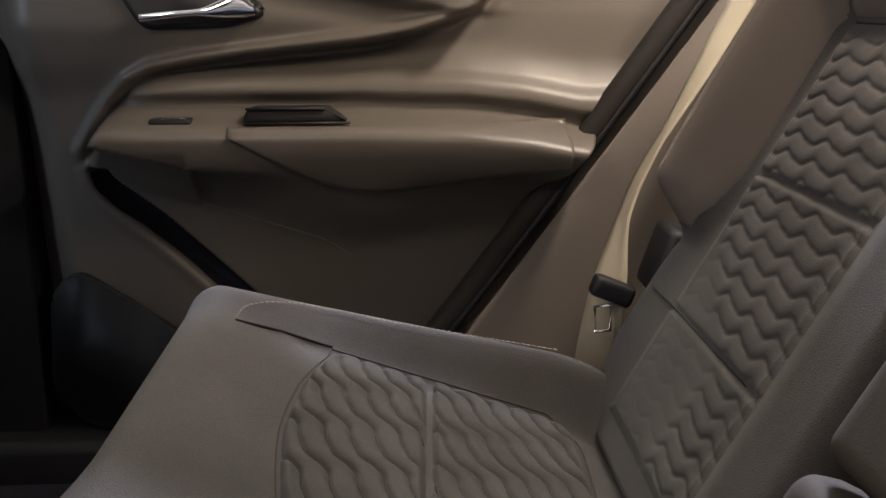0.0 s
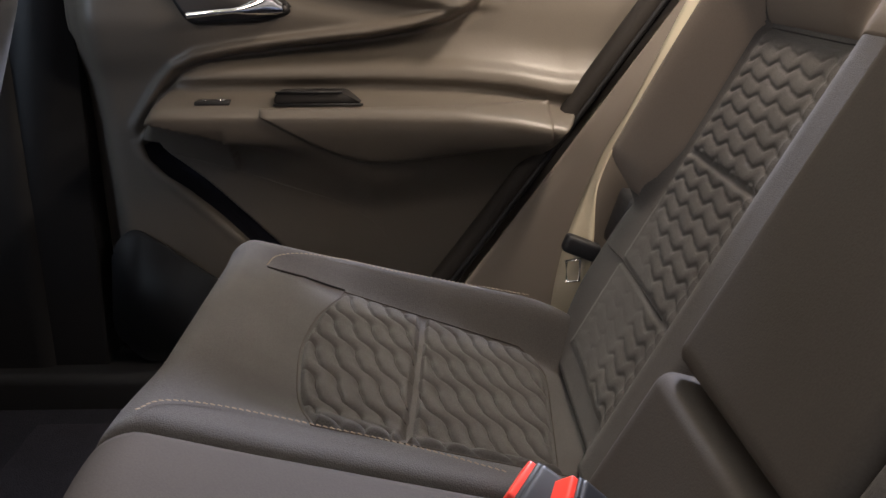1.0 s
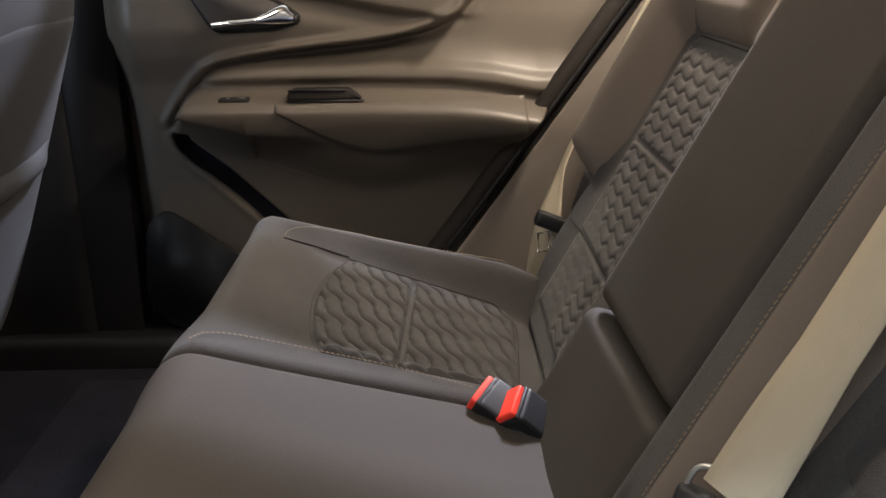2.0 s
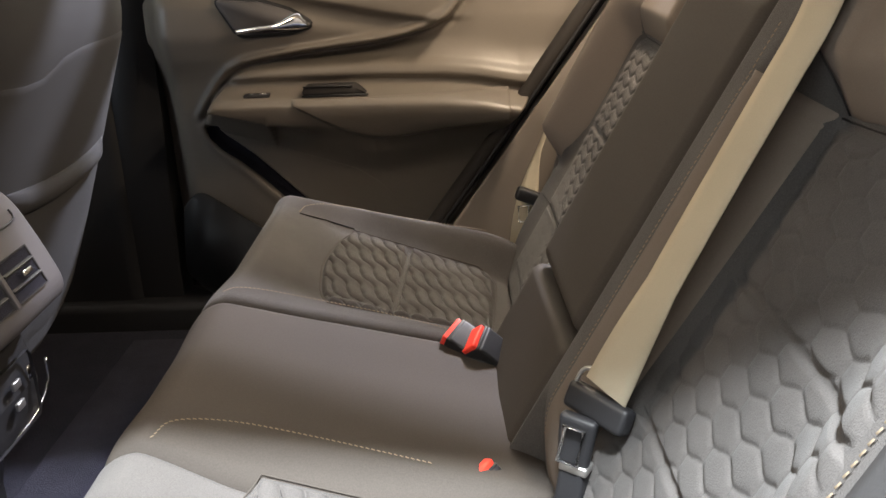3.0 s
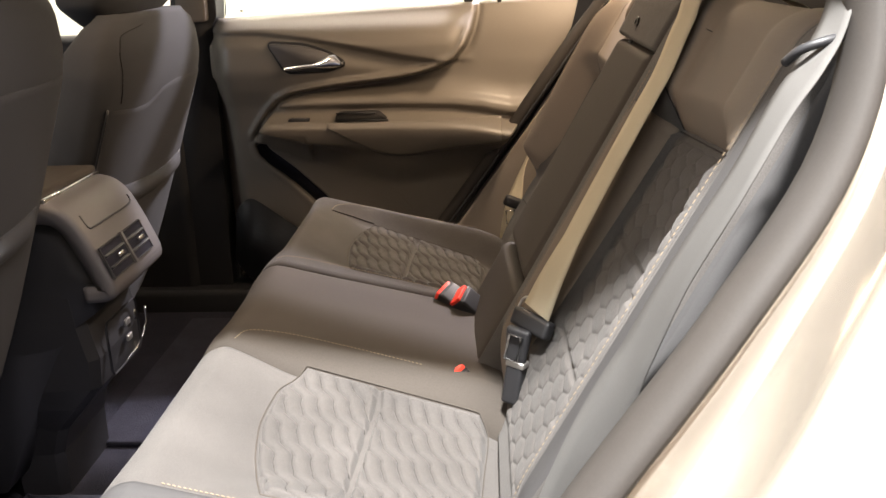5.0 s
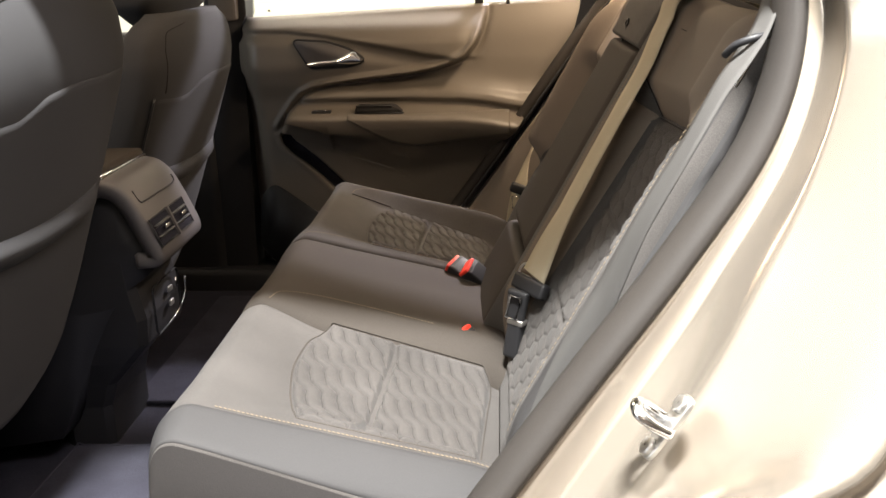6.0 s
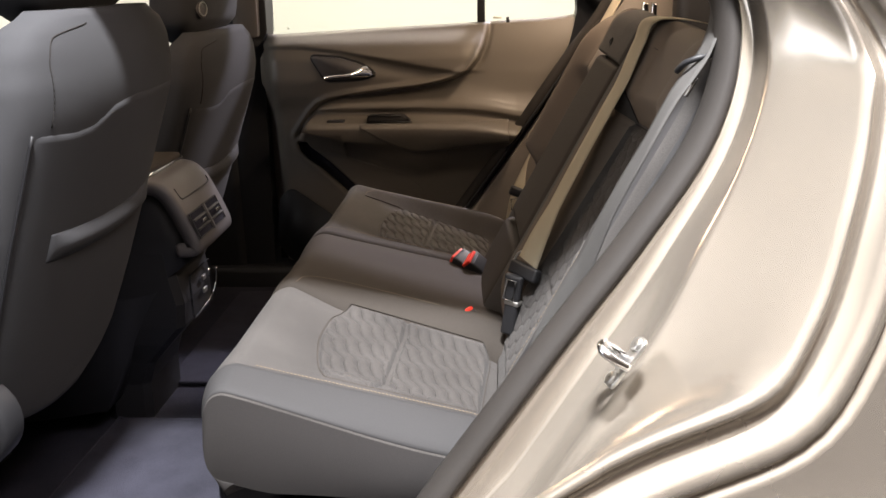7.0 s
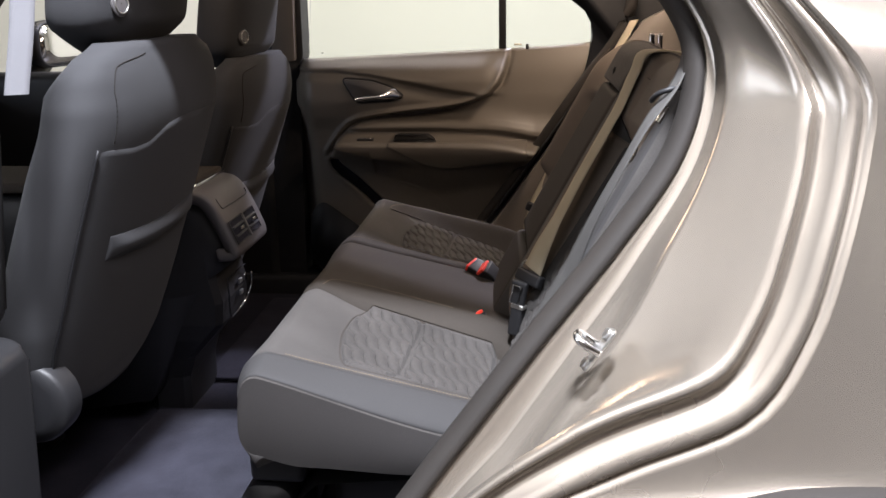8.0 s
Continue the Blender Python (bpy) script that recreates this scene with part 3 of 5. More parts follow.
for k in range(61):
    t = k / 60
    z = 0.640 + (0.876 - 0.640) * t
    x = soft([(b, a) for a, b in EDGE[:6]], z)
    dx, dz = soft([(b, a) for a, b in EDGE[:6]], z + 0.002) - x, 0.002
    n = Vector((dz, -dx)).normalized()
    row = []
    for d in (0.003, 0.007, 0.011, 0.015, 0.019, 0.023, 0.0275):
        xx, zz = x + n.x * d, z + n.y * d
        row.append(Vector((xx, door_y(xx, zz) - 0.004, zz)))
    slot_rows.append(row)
part("slot_shade", grid(slot_rows), CARPET, door, "dark sheet for the shade inside the storage slot")
# speaker grille
GR = rounded([(-0.512, 0.60), (-0.500, 0.728), (-0.468, 0.757), (-0.435, 0.735), (-0.335, 0.660), (-0.36, 0.56), (-0.47, 0.550)], 0.02)
part("speaker_grille", plate(GR, 0.776, 0.80, 0.003), BLACK, door, "black speaker grille")
part("grille_rim", tube([Vector((x, 0.779, z)) for x, z in GR], 0.0028, 6, closed=True), BLACK, door)
# inside handle with its bezel and chrome lever
BZ = rounded([(-0.382, 1.104), (-0.305, 1.098), (-0.255, 1.082), (-0.218, 1.058), (-0.255, 1.047), (-0.345, 1.044)], 0.012)
bez = part("handle_bezel", tube([Vector((x, door_y(x, z) - 0.001, z)) for x, z in BZ], 0.0052, 8, closed=True), BLACK, door, "black handle bezel")
# Plate darker than the door's plastic imitates the shade in the handle's hollow.
part("handle_recess_shade", plate(BZ, 0.7165, 0.74, 0.002), CONSOLE, bez)
lever_rows = []
for k in range(25):
    t = k / 24
    x = -0.345 + 0.118 * t
    z = 1.0525 + 0.004 * t + 0.003 * math.sin(math.pi * t)
    hh = 0.0035 + 0.0105 * sm(0.45, 0.9, t) * (1 - 0.75 * sm(0.9, 1.0, t)) + 0.0012 * (1 - t)
    cy = 0.704 + 0.006 * t
    lever_rows.append([Vector((x, cy + 0.007 * math.sin(a), z + hh * math.cos(a) + 0.6 * hh * sm(0.4, 0.9, t))) for a in [2 * math.pi * q / 14 for q in range(14)]])
part("handle_lever", grid(lever_rows, True), CHROME, bez, "chrome pull lever")
# grab recess and window switch on the armrest top
pull = part("grab_recess", plate(rounded([(-0.243, 0.9445), (-0.240, 0.957), (-0.156, 0.957), (-0.132, 0.9445)], 0.004), 0.690, 0.735, 0.002), SIDE, door, "dark grab recess")
part("recess_edge", tube([(-0.240, 0.689, 0.9585), (-0.156, 0.689, 0.9585)], 0.0016, 6), BLACK, pull, "thin black edge")
part("recess_edge", tube([(-0.243, 0.689, 0.943), (-0.130, 0.689, 0.943)], 0.0016, 6), BLACK, pull)
sw = part("window_switch", block(-0.345, -0.300, 0.695, 0.722, 0.940, 0.9475, 0.003), BLACK, door, "black window switch")
part("switch_mark", block(-0.318, -0.306, 0.700, 0.708, 0.9472, 0.9485, 0.0004), CHROME, sw, "small bright switch mark")
part("switch_mark", block(-0.335, -0.329, 0.700, 0.706, 0.9472, 0.9485, 0.0004), CHROME, sw, "small bright switch mark")
# glass, divider, lock pin
win = thing("window_1", (-0.2, 0.82, 1.16), "clear closed rear side window", "window", kind="structure")
part("pane", plate([(-0.49, 1.14), (0.035, 1.15), (0.035, 1.50), (-0.46, 1.50)], 0.800, 0.804), GLASS, win, "clear side glass", smooth=False).visible_shadow = False
part("pane", plate([(0.050, 1.15), (0.29, 1.16), (0.29, 1.32), (0.050, 1.45)], 0.800, 0.804), GLASS, win, "clear quarter glass", smooth=False).visible_shadow = False
part("divider_bar", plate([(0.0325, 1.155), (0.0515, 1.155), (0.0515, 1.47), (0.0325, 1.47)], 0.788, 0.812, 0.002), BLACK, win, "black divider bar")
part("upper_frame", plate(rounded([(-0.49, 1.47), (0.06, 1.45), (0.06, 1.56), (-0.49, 1.56)], 0.01), 0.78, 0.83, 0.004), BLACK, win, "black window frame")
part("glass_mark", block(-0.452, -0.446, 0.797, 0.7995, 1.166, 1.171), WALLS, win, "small pale glass mark")
part("glass_mark", block(0.072, 0.094, 0.797, 0.7995, 1.181, 1.186), WALLS, win, "small pale glass mark")
pin = tagged(part("lock_pin", tube([(0.108, 0.790, 1.150), (0.108, 0.790, 1.168), (0.108, 0.790, 1.172), (0.108, 0.790, 1.185)], [0.0028, 0.0026, 0.0048, 0.0038], 10), BLACK), "small black door lock pin on the sill", "lock pin")

# ---- rear bench: cushion ----
def cush_z(x, y):
    base = 0.838 - 0.22 * (x + 0.23)
    dish = max(0.0, 0.030 + 0.14 * (x + 0.137)) * sm(-0.27, -0.15, x)
    m = max(sm(-0.515, -0.41, y) * sm(-0.175, -0.235, y), sm(0.095, 0.195, y) * sm(0.464, 0.418, y))
    mid = sm(-0.19, -0.10, y) * sm(0.045, -0.03, y)
    z = base - dish * m - 0.006 * mid - 0.10 * dish
    if x > 0.05:
        z -= 0.9 * (x - 0.05) ** 2 * 4
    return z


X_FRONT, Z_BOT = -0.232, 0.700


def cushion_point(u, y, drop=0.0):
    """u runs from the front's bottom (0) over the nose (0.35) to the rear (1)."""
    z0 = cush_z(X_FRONT, y)
    r = 0.042 - 0.014 * sm(0.09, 0.20, y)
    if u < 0.2:
        t = u / 0.2
        return Vector((X_FRONT - r + 0.02 * (1 - t) ** 1.5, y, Z_BOT + (z0 - r - Z_BOT) * t - drop * t))
    if u < 0.35:
        a = (u - 0.2) / 0.15 * math.pi / 2
        return Vector((X_FRONT - r * math.cos(a), y, z0 - r + r * math.sin(a) - drop))
    t = (u - 0.35) / 0.65
    x = X_FRONT + (0.165 - X_FRONT) * t
    return Vector((x, y, cush_z(x, y) - drop))


def cushion(y0, y1, r0, r1, n):
    def fn(u, v):
        s = v
        y = y0 + (y1 - y0) * s
        drop = 0.0
        for d, r in ((y - y0, r0), (y1 - y, r1)):
            if d < r:
                drop += r * (1 - math.sqrt(max(0, 1 - (1 - d / r) ** 2)))
        return cushion_point(u, y, min(drop, 0.05))
    return shell(fn, 70, n, (0.0, 0, -0.10))


bench = thing("rear_bench", (0, 0, 0.5), "dark grey cloth split rear bench with quilted inserts", "car seat")
part("cushion", cushion(0.070, 0.500, 0.014, 0.05, 120), CLOTH, bench, "dark grey cloth cushion")
part("cushion", cushion(-0.214, 0.0655, 0.014, 0.008, 50), LEATHER, bench, "smooth dark centre cushion")


# cushion next to the open door: the top, a leatherette band, then the upright side
def near_fn(u, v):
    """v = 0 at the centre cushion's edge; 0.62 stitch; 0.76 piping; 1 bottom of the side."""
    if v < 0.62:
        y = -0.2165 - (0.515 - 0.2165) * v / 0.62
        d = -0.2165 - y
        drop = 0.010 * (1 - math.sqrt(max(0, 1 - (1 - d / 0.010) ** 2))) if d < 0.010 else 0
        return cushion_point(u, y, drop)
    p = cushion_point(u, -0.515)
    t = min(1.0, (v - 0.62) / 0.14)
    out = Vector((0, -0.062 * t, (-0.004 * t - 0.026 * t * t) * (0.35 + 0.65 * sm(0.32, 0.75, u))))
    q = p + out
    if u < 0.35:
        q.x += 0.012 * t * t * sm(0.35, 0.22, u)
    if v > 0.76:
        s = (v - 0.76) / 0.24
        q.y -= 0.010 * math.sin(s * 2.2)
        zt = q.z
        zb = Z_BOT + 0.015 - 0.016 * sm(-0.26, -0.17, q.x) - 0.006 * sm(-0.17, -0.03, q.x)
        q.z = zt + (zb - zt) * s
        q.x += 0.016 * s ** 4 * sm(0.4, 0.15, u)
    return q


near_rows = []
for i in range(91):
    row = [near_fn(i / 90, k / 110) for k in range(111)]
    near_rows.append([row[0] + Vector((0, 0.002, -0.05))] + row + [row[-1] + Vector((0.01, 0.02, -0.006)), row[-1] + Vector((0.02, 0.08, -0.008))])
near_rows.insert(0, [p + Vector((0.05, 0.01, 0.02)) for p in near_rows[0]])
part("cushion", grid(near_rows), CLOTH, bench, "dark grey cloth cushion beside the open door")


def band_fn(u, v):
    p = near_fn(0.21 + 0.79 * u, 0.622 + 0.136 * v)
    e = min(v, 1 - v) * 2
    return p + Vector((0, -0.6, 0.8)) * 0.0022 * min(1, e * 4)


part("side_panel", grid([[near_fn(u / 70, v) + Vector((0, -0.0016, 0)) for v in [0.764 + 0.236 * k / 16 for k in range(17)]] for u in range(0, 71)]), SIDE, bench, "smooth dark cushion side")
part("side_band", shell(band_fn, 80, 14, (0, 0.003, -0.004), False), BAND, bench, "grey leatherette band")


# quilted inserts
def quilt(a, b, comb, p=0.0187, q=0.056, amp=0.0032):
    """Height of the quilting at a (across the rows) and b (along them), 0 to 1: wavy rows, or staggered cells."""
    if comb:
        tri = 2 * abs(2 * (b / q - math.floor(b / q)) - 1) - 1
        wave = amp * math.copysign(abs(tri) ** 0.75, tri)
        k = math.floor(a / p)
        lines = [(k + j) * p + wave * (1 if (k + j) % 2 else -1) for j in (-1, 0, 1, 2)]
        j = max([i for i in range(4) if lines[i] <= a], default=0)
        low, high = lines[min(j, 2)], lines[min(j, 2) + 1]
        side = b / q - (0.0 if (k - 1 + min(j, 2)) % 2 else 0.5)
        wall = abs(side - round(side)) * q
        gap, f = min(a - low, high - a, wall), (a - low) / (high - low)
        return 0.55 * (1 - math.exp(-max(gap, 0) / 0.0020)) + 0.45 * (max(0.0, math.sin(math.pi * f)) * math.sin(math.pi * min(1.0, wall / q))) ** 0.6
    wave = amp * math.sin(2 * math.pi * b / q) + 0.35 * amp * math.sin(4 * math.pi * b / q + 0.6)
    f = (a + wave) / p
    f -= math.floor(f)
    gap = p * min(f, 1 - f)
    return (0.6 * (1 - math.exp(-gap / 0.0019)) + 0.4 * math.sin(math.pi * f) ** 0.8) * (0.92 + 0.08 * math.sin(2 * math.pi * b / q + 1.0))


LEAN = 0.47
# outlines of the cushion inserts: (y, x) of the curved front and of the rear edge
NEAR_FRONT = [(-0.494, -0.130), (-0.44, -0.148), (-0.39, -0.161), (-0.33, -0.168), (-0.27, -0.166), (-0.23, -0.155), (-0.207, -0.143)]
NEAR_REAR = [(-0.494, 0.060), (-0.29, 0.070), (-0.222, 0.074), (-0.207, 0.064)]
FAR_FRONT = [(0.112, -0.132), (0.16, -0.145), (0.208, -0.156), (0.28, -0.162), (0.345, -0.158), (0.395, -0.148), (0.429, -0.138)]
FAR_REAR = [(0.112, 0.049), (0.30, 0.064), (0.395, 0.070), (0.418, 0.064), (0.429, 0.045)]


def insert_fn(front, rear, high):
    y0, y1 = front[0][0], front[-1][0]

    def fn(u, v):
        y = y0 + (y1 - y0) * v
        xf, xr = soft(front, y), soft(rear, y)
        x = xf + (xr - xf) * u
        a = (x + LEAN * y) / math.sqrt(1 + LEAN * LEAN)
        b = (y - LEAN * x) / math.sqrt(1 + LEAN * LEAN)
        rim = min(x - xf, xr - x, y - y0, y1 - y)
        edge = sm(0.0, 0.009, rim)
        seam = sm(0.0008, 0.007, abs(x + 0.056 + 0.04 * (y1 - y)))
        h = high * quilt(a, b, False) * edge * seam
        return Vector((x, y, cush_z(x, y) + 0.0010 - 0.0034 * (1 - sm(0.0, 0.006, rim)) - 0.002 * (1 - seam) + h))
    return fn


def outline(front, rear, n=40):
    """The closed edge of an insert, lying on the cushion."""
    y0, y1 = front[0][0], front[-1][0]
    ys = [y0 + (y1 - y0) * k / n for k in range(n + 1)]
    ring = [(soft(front, y), y) for y in ys] + [(soft(front, y1) + (soft(rear, y1) - soft(front, y1)) * k / n, y1) for k in range(1, n)]
    ring += [(soft(rear, y), y) for y in reversed(ys)] + [(soft(rear, y0) + (soft(front, y0) - soft(rear, y0)) * k / n, y0) for k in range(1, n)]
    return [Vector((x, y, cush_z(x, y) + 0.0004)) for x, y in ring]


def crease_lines(front, rear, p=0.0187, q=0.056, amp=0.0032):
    """Dark tubes between an insert's wavy rows, standing in for shade in the creases."""
    bm = bmesh.new()
    n = math.sqrt(1 + LEAN * LEAN)
    y0, y1 = front[0][0], front[-1][0]
    for k in range(-40, 40):
        run = []
        for j in range(521):
            b = -0.62 + 1.24 * j / 520
            a = k * p - (amp * math.sin(2 * math.pi * b / q) + 0.35 * amp * math.sin(4 * math.pi * b / q + 0.6))
            x, y = (a - LEAN * b) / n, (b + LEAN * a) / n
            if y0 + 0.008 < y < y1 - 0.008 and soft(front, y) + 0.008 < x < soft(rear, y) - 0.008 and abs(x + 0.056 + 0.04 * (y1 - y)) > 0.004:
                run.append(Vector((x, y, cush_z(x, y) + 0.0016)))
            elif run:
                if len(run) > 4:
                    tube(run, 0.0006, 4, bm=bm)
                run = []
        if len(run) > 4:
            tube(run, 0.0006, 4, bm=bm)
    return bm


for front, rear, high in ((NEAR_FRONT, NEAR_REAR, 0.0066), (FAR_FRONT, FAR_REAR, 0.0075)):
    ins = part("quilted_insert", shell(insert_fn(front, rear, high), 250, 260, (0, 0, -0.012), False), CLOTH, bench, "wavy quilted cloth insert")
    part("crease_shade", crease_lines(front, rear), SEAM_AND_SHADE, ins, "dark lines for the shade in the sewn creases", kind="stuff")
    part("edge_seam", tube(outline(front, rear), 0.0007, 6, closed=True), LEATHER, ins, "dark sewn edge")


def on_top(pts, lift=0.0024):
    return [Vector((x, y, cush_z(x, y) + lift)) for x, y in pts]


def seam_part(points, name="stitching", parent=None, normal=(0, 0, 1), m=None, pitch=0.0048):
    return part(name, stitches(points, pitch, pitch * 0.70, 0.0007, normal), m or THREAD, parent, "tan stitching", kind="stuff")


seam_part(on_top([(-0.240, 0.080), (-0.228, 0.098), (-0.195, 0.107), (-0.129, 0.109), (-0.061, 0.104), (0.004, 0.092)]), parent=bench)
seam_part(on_top([(-0.228, -0.206), (-0.217, -0.180), (-0.173, -0.164), (-0.1, -0.166), (-0.005, -0.176)]), parent=bench)
seam_part([near_fn(u, 0.615) + Vector((0, 0, 0.0012)) for u in [0.385 + 0.615 * k / 40 for k in range(41)]], parent=bench)
seam_part(on_top([(-0.212, 0.411), (-0.206, 0.437), (-0.18, 0.452), (-0.133, 0.457), (-0.094, 0.456), (-0.03, 0.458), (0.06, 0.462)]), parent=bench)
# fabric join lines across the nose
part("join_seam", tube(on_top([(-0.212, 0.411), (-0.178, 0.429), (-0.137, 0.431)], 0.0), 0.0012, 6), SEAM_AND_SHADE, bench)

# plastic feet under the bench
for yy in (-0.50, -0.05, 0.36):
    ft = part("seat_foot", grid([[Vector((x, yy + w * s, z)) for s in (-1, 1)] for x, z, w in ((-0.235, 0.492, 0.05), (-0.245, 0.53, 0.05), (-0.22, 0.60, 0.045), (-0.17, 0.645, 0.04), (-0.02, 0.66, 0.04), (0.1, 0.66, 0.04), (0.1, 0.492, 0.045))]),
              BLACK, bench, "black plastic seat foot")
near_foot = part("seat_foot", plate(rounded([(-0.280, 0.495), (-0.284, 0.60), (-0.277, 0.632), (-0.262, 0.646), (-0.222, 0.646), (-0.206, 0.632), (-0.200, 0.495)], 0.012), -0.552, -0.42, 0.010), BLACK, bench, "black plastic seat foot")
part("foot_arm", block(-0.264, -0.184, -0.550, -0.40, 0.650, 0.712, 0.012, 3), BLACK, near_foot, "black hinge cover")
part("seat_base", block(-0.16, 0.30, -0.49, 0.62, 0.492, 0.675, 0.02), BLACK, bench, "black seat base")

# ---- rear bench: backrest ----
back = bench
BD = Vector((0.4785, 0, 0.878))
BN = Vector((-0.878, 0, 0.4785))
B0 = Vector((0.0985, 0, 0.72))


def back_point(s, y, h):
    return B0 + BD * s + BN * h + Vector((0, y, 0))


def back_h(s, y):
    """Relief of the backrest's face, positive towards the sitter."""
    low = sm(-0.02, 0.10, s)
    if y < -0.121:
        cut = 0.404 - 0.065 * (y + 0.215)
        h = 0.004 + 0.048 * sm(-0.232, -0.152, y) * low
        h += 0.028 * sm(cut - 0.004, cut + 0.040, s) * sm(-0.15, -0.22, y) * sm(-0.487, -0.40, y)
        h += 0.034 * sm(-0.385, -0.478, y) * sm(-0.06, 0.10, s)
        if y > -0.475:
            h -= 0.006 * math.exp(-((s - cut) / 0.006) ** 2) * sm(-0.12, -0.22, y)
        return h
    if y < 0.11:
        return 0.058 + 0.06 * (y + 0.02)
    h = 0.018 * sm(0.262, 0.205, y)
    h += 0.055 * sm(0.440, 0.482, y) * sm(0.160, 0.205, s) * sm(0.66, 0.44, s)
    h += 0.010 * sm(0.42, 0.48, y) * sm(0.20, 0.15, s)
    h += 0.022 * sm(0.380, 0.415, s) * sm(0.57, 0.50, s) * sm(0.24, 0.28, y) * sm(0.475, 0.44, y)
    h += 0.040 * sm(0.425, 0.50, s) * sm(0.30, 0.165, y)
    h -= 0.006 * math.exp(-((s - 0.381) / 0.006) ** 2) * sm(0.24, 0.27, y) * sm(0.455, 0.44, y)
    return h


def back_section(y0f, y1f, s0, s1f, r, n, m=90):
    def fn(u, v):
        s_raw = s0 + (s1f - s0) * u
        y0 = y0f(s_raw) if callable(y0f) else y0f
        y1 = y1f(s_raw) if callable(y1f) else y1f
        y = y0 + (y1 - y0) * v
        h = back_h(s_raw, y)
        d = min(y - y0, y1 - y)
        if d < r:
            h -= r * (1 - math.sqrt(max(0, 1 - (1 - d / r) ** 2)))
        top = s1f - s_raw
        tr = 0.045 if s1f > 0.5 else 0.013
        if top < tr:
            h -= tr * (1 - math.sqrt(max(0, 1 - (1 - top / tr) ** 2)))
        bot = s_raw - s0
        if s0 > 0.05 and bot < r:
            h -= r * (1 - math.sqrt(max(0, 1 - (1 - bot / r) ** 2)))
        return back_point(s_raw, y, h)
    return shell(fn, m, n, tuple(-BN * 0.085))


def far_outer(s):
    return soft([(0.0, 0.475), (0.07, 0.500), (0.13, 0.498), (0.165, 0.492), (0.20, 0.503), (0.30, 0.508), (0.45, 0.500), (0.56, 0.47)], s)


def near_outer(s):
    return lerp([(0.0, -0.515), (0.12, -0.53), (0.25, -0.545), (0.45, -0.54), (0.56, -0.52)], s)


part("backrest_side", back_section(0.150, far_outer, -0.02, 0.560, 0.020, 110, 130), CLOTH, back, "dark grey cloth backrest")
part("backrest_side", back_section(near_outer, -0.1045, -0.02, 0.560, 0.013, 110, 130), CLOTH, back, "dark grey cloth backrest beside the open door")
part("armrest", back_section(-0.1015, 0.092, 0.138, 0.4615, 0.013, 50), LEATHER, back, "folded smooth centre armrest")
part("armrest_hinge_cover", back_section(-0.117, 0.096, -0.02, 0.130, 0.014, 36), LEATHER, back, "smooth dark lower cover")
part("armrest_frame", back_section(-0.1035, 0.149, 0.4625, 0.556, 0.005, 30), CLOTH, back, "dark cloth above the armrest")
# Black sheet darkens the gaps round the armrest, in place of their shade.
part("armrest_gap_shade", obox(back_point(0.28, 0.02, -0.045), BD, (0, 1, 0), (0.27, 0.13, 0.01)), BLACK, back, "black sheet for the shade in the gap round the armrest")
loop_c = back_point(0.470, 0.035, 0.052)
part("pull_loop", tube([loop_c + Vector((0, 0.011 * math.sin(a), 0)) + BD * (0.004 + 0.017 * math.cos(a)) + BN * (0.007 + 0.004 * math.cos(a)) for a in [2 * math.pi * k / 28 for k in range(28)]], 0.0018, 6, closed=True), BLACK, back, "black pull loop")


def back_insert(y0f, y1f, s0, s1f, p, q, amp, high, seams, fade, comb=1.0):
    def fn(u, v):
        s1 = s1f(v)
        s = s0 + (s1 - s0) * u
        y = y0f(s) + (y1f(s) - y0f(s)) * v
        edge = min(u * 26, (1 - u) * 26, v * 14, (1 - v) * 14, 1.0)
        sd = min(sm(0.0008, 0.006, abs(s - w)) for w in seams)
        h = high * quilt(s, y, s < comb, p, q, amp) * edge * (0.1 + 0.9 * sd) * fade(s, y)
        return back_point(s, y, back_h(s, y) + 0.0022 - 0.004 * (1 - edge) - 0.0015 * (1 - sd) + h)
    return fn


part("quilted_insert", shell(back_insert(lambda s: -0.480, lambda s: lerp([(0, -0.190), (0.14, -0.205), (0.30, -0.212), (0.404, -0.216)], s), 0.0, lambda v: 0.4185 - 0.017 * v, 0.0215, 0.043, 0.0038, 0.0027, (0.277, 0.146), lambda s, y: 1.0), 300, 230, tuple(-BN * 0.012), False),
     CLOTH, back, "honeycomb quilted cloth insert")
part("quilted_insert", shell(back_insert(lambda s: 0.236, lambda s: 0.441, 0.0, lambda v: 0.378, 0.0165, 0.046, 0.0028, 0.0025, (0.244, 0.113),
                                         lambda s, y: 0.15 + 0.85 * sm(0.02, -0.02, y - lerp([(0.0, 0.33), (0.11, 0.31), (0.147, 0.375), (0.19, 0.42), (0.24, 0.45)], s)), -1.0), 250, 170, tuple(-BN * 0.012), False),
     CLOTH, back, "honeycomb quilted cloth insert")


# smooth outer bolster beside the open door
def bolster_fn(u, v):
    s = -0.01 + 0.555 * u
    yo = near_outer(s)
    yb = -0.487
    a = min(1.0, v / 0.62)
    y = yb + (yo - 0.004 - yb) * a
    yy = max(y, yo + 1e-4)
    d = yy - yo
    h = back_h(s, yy) - (0.020 * (1 - math.sqrt(max(0, 1 - (1 - d / 0.020) ** 2))) if d < 0.020 else 0) + 0.0028 * min(1.0, v * 14)
    top = 0.56 - s
    if top < 0.045:
        h -= 0.045 * (1 - math.sqrt(max(0, 1 - (1 - top / 0.045) ** 2)))
    back_by = 0.030 * max(0.0, v - 0.62) / 0.38
    return back_point(s, y - 0.006 * math.sin(math.pi * min(1, max(0, v - 0.62) / 0.38)), h - back_by)


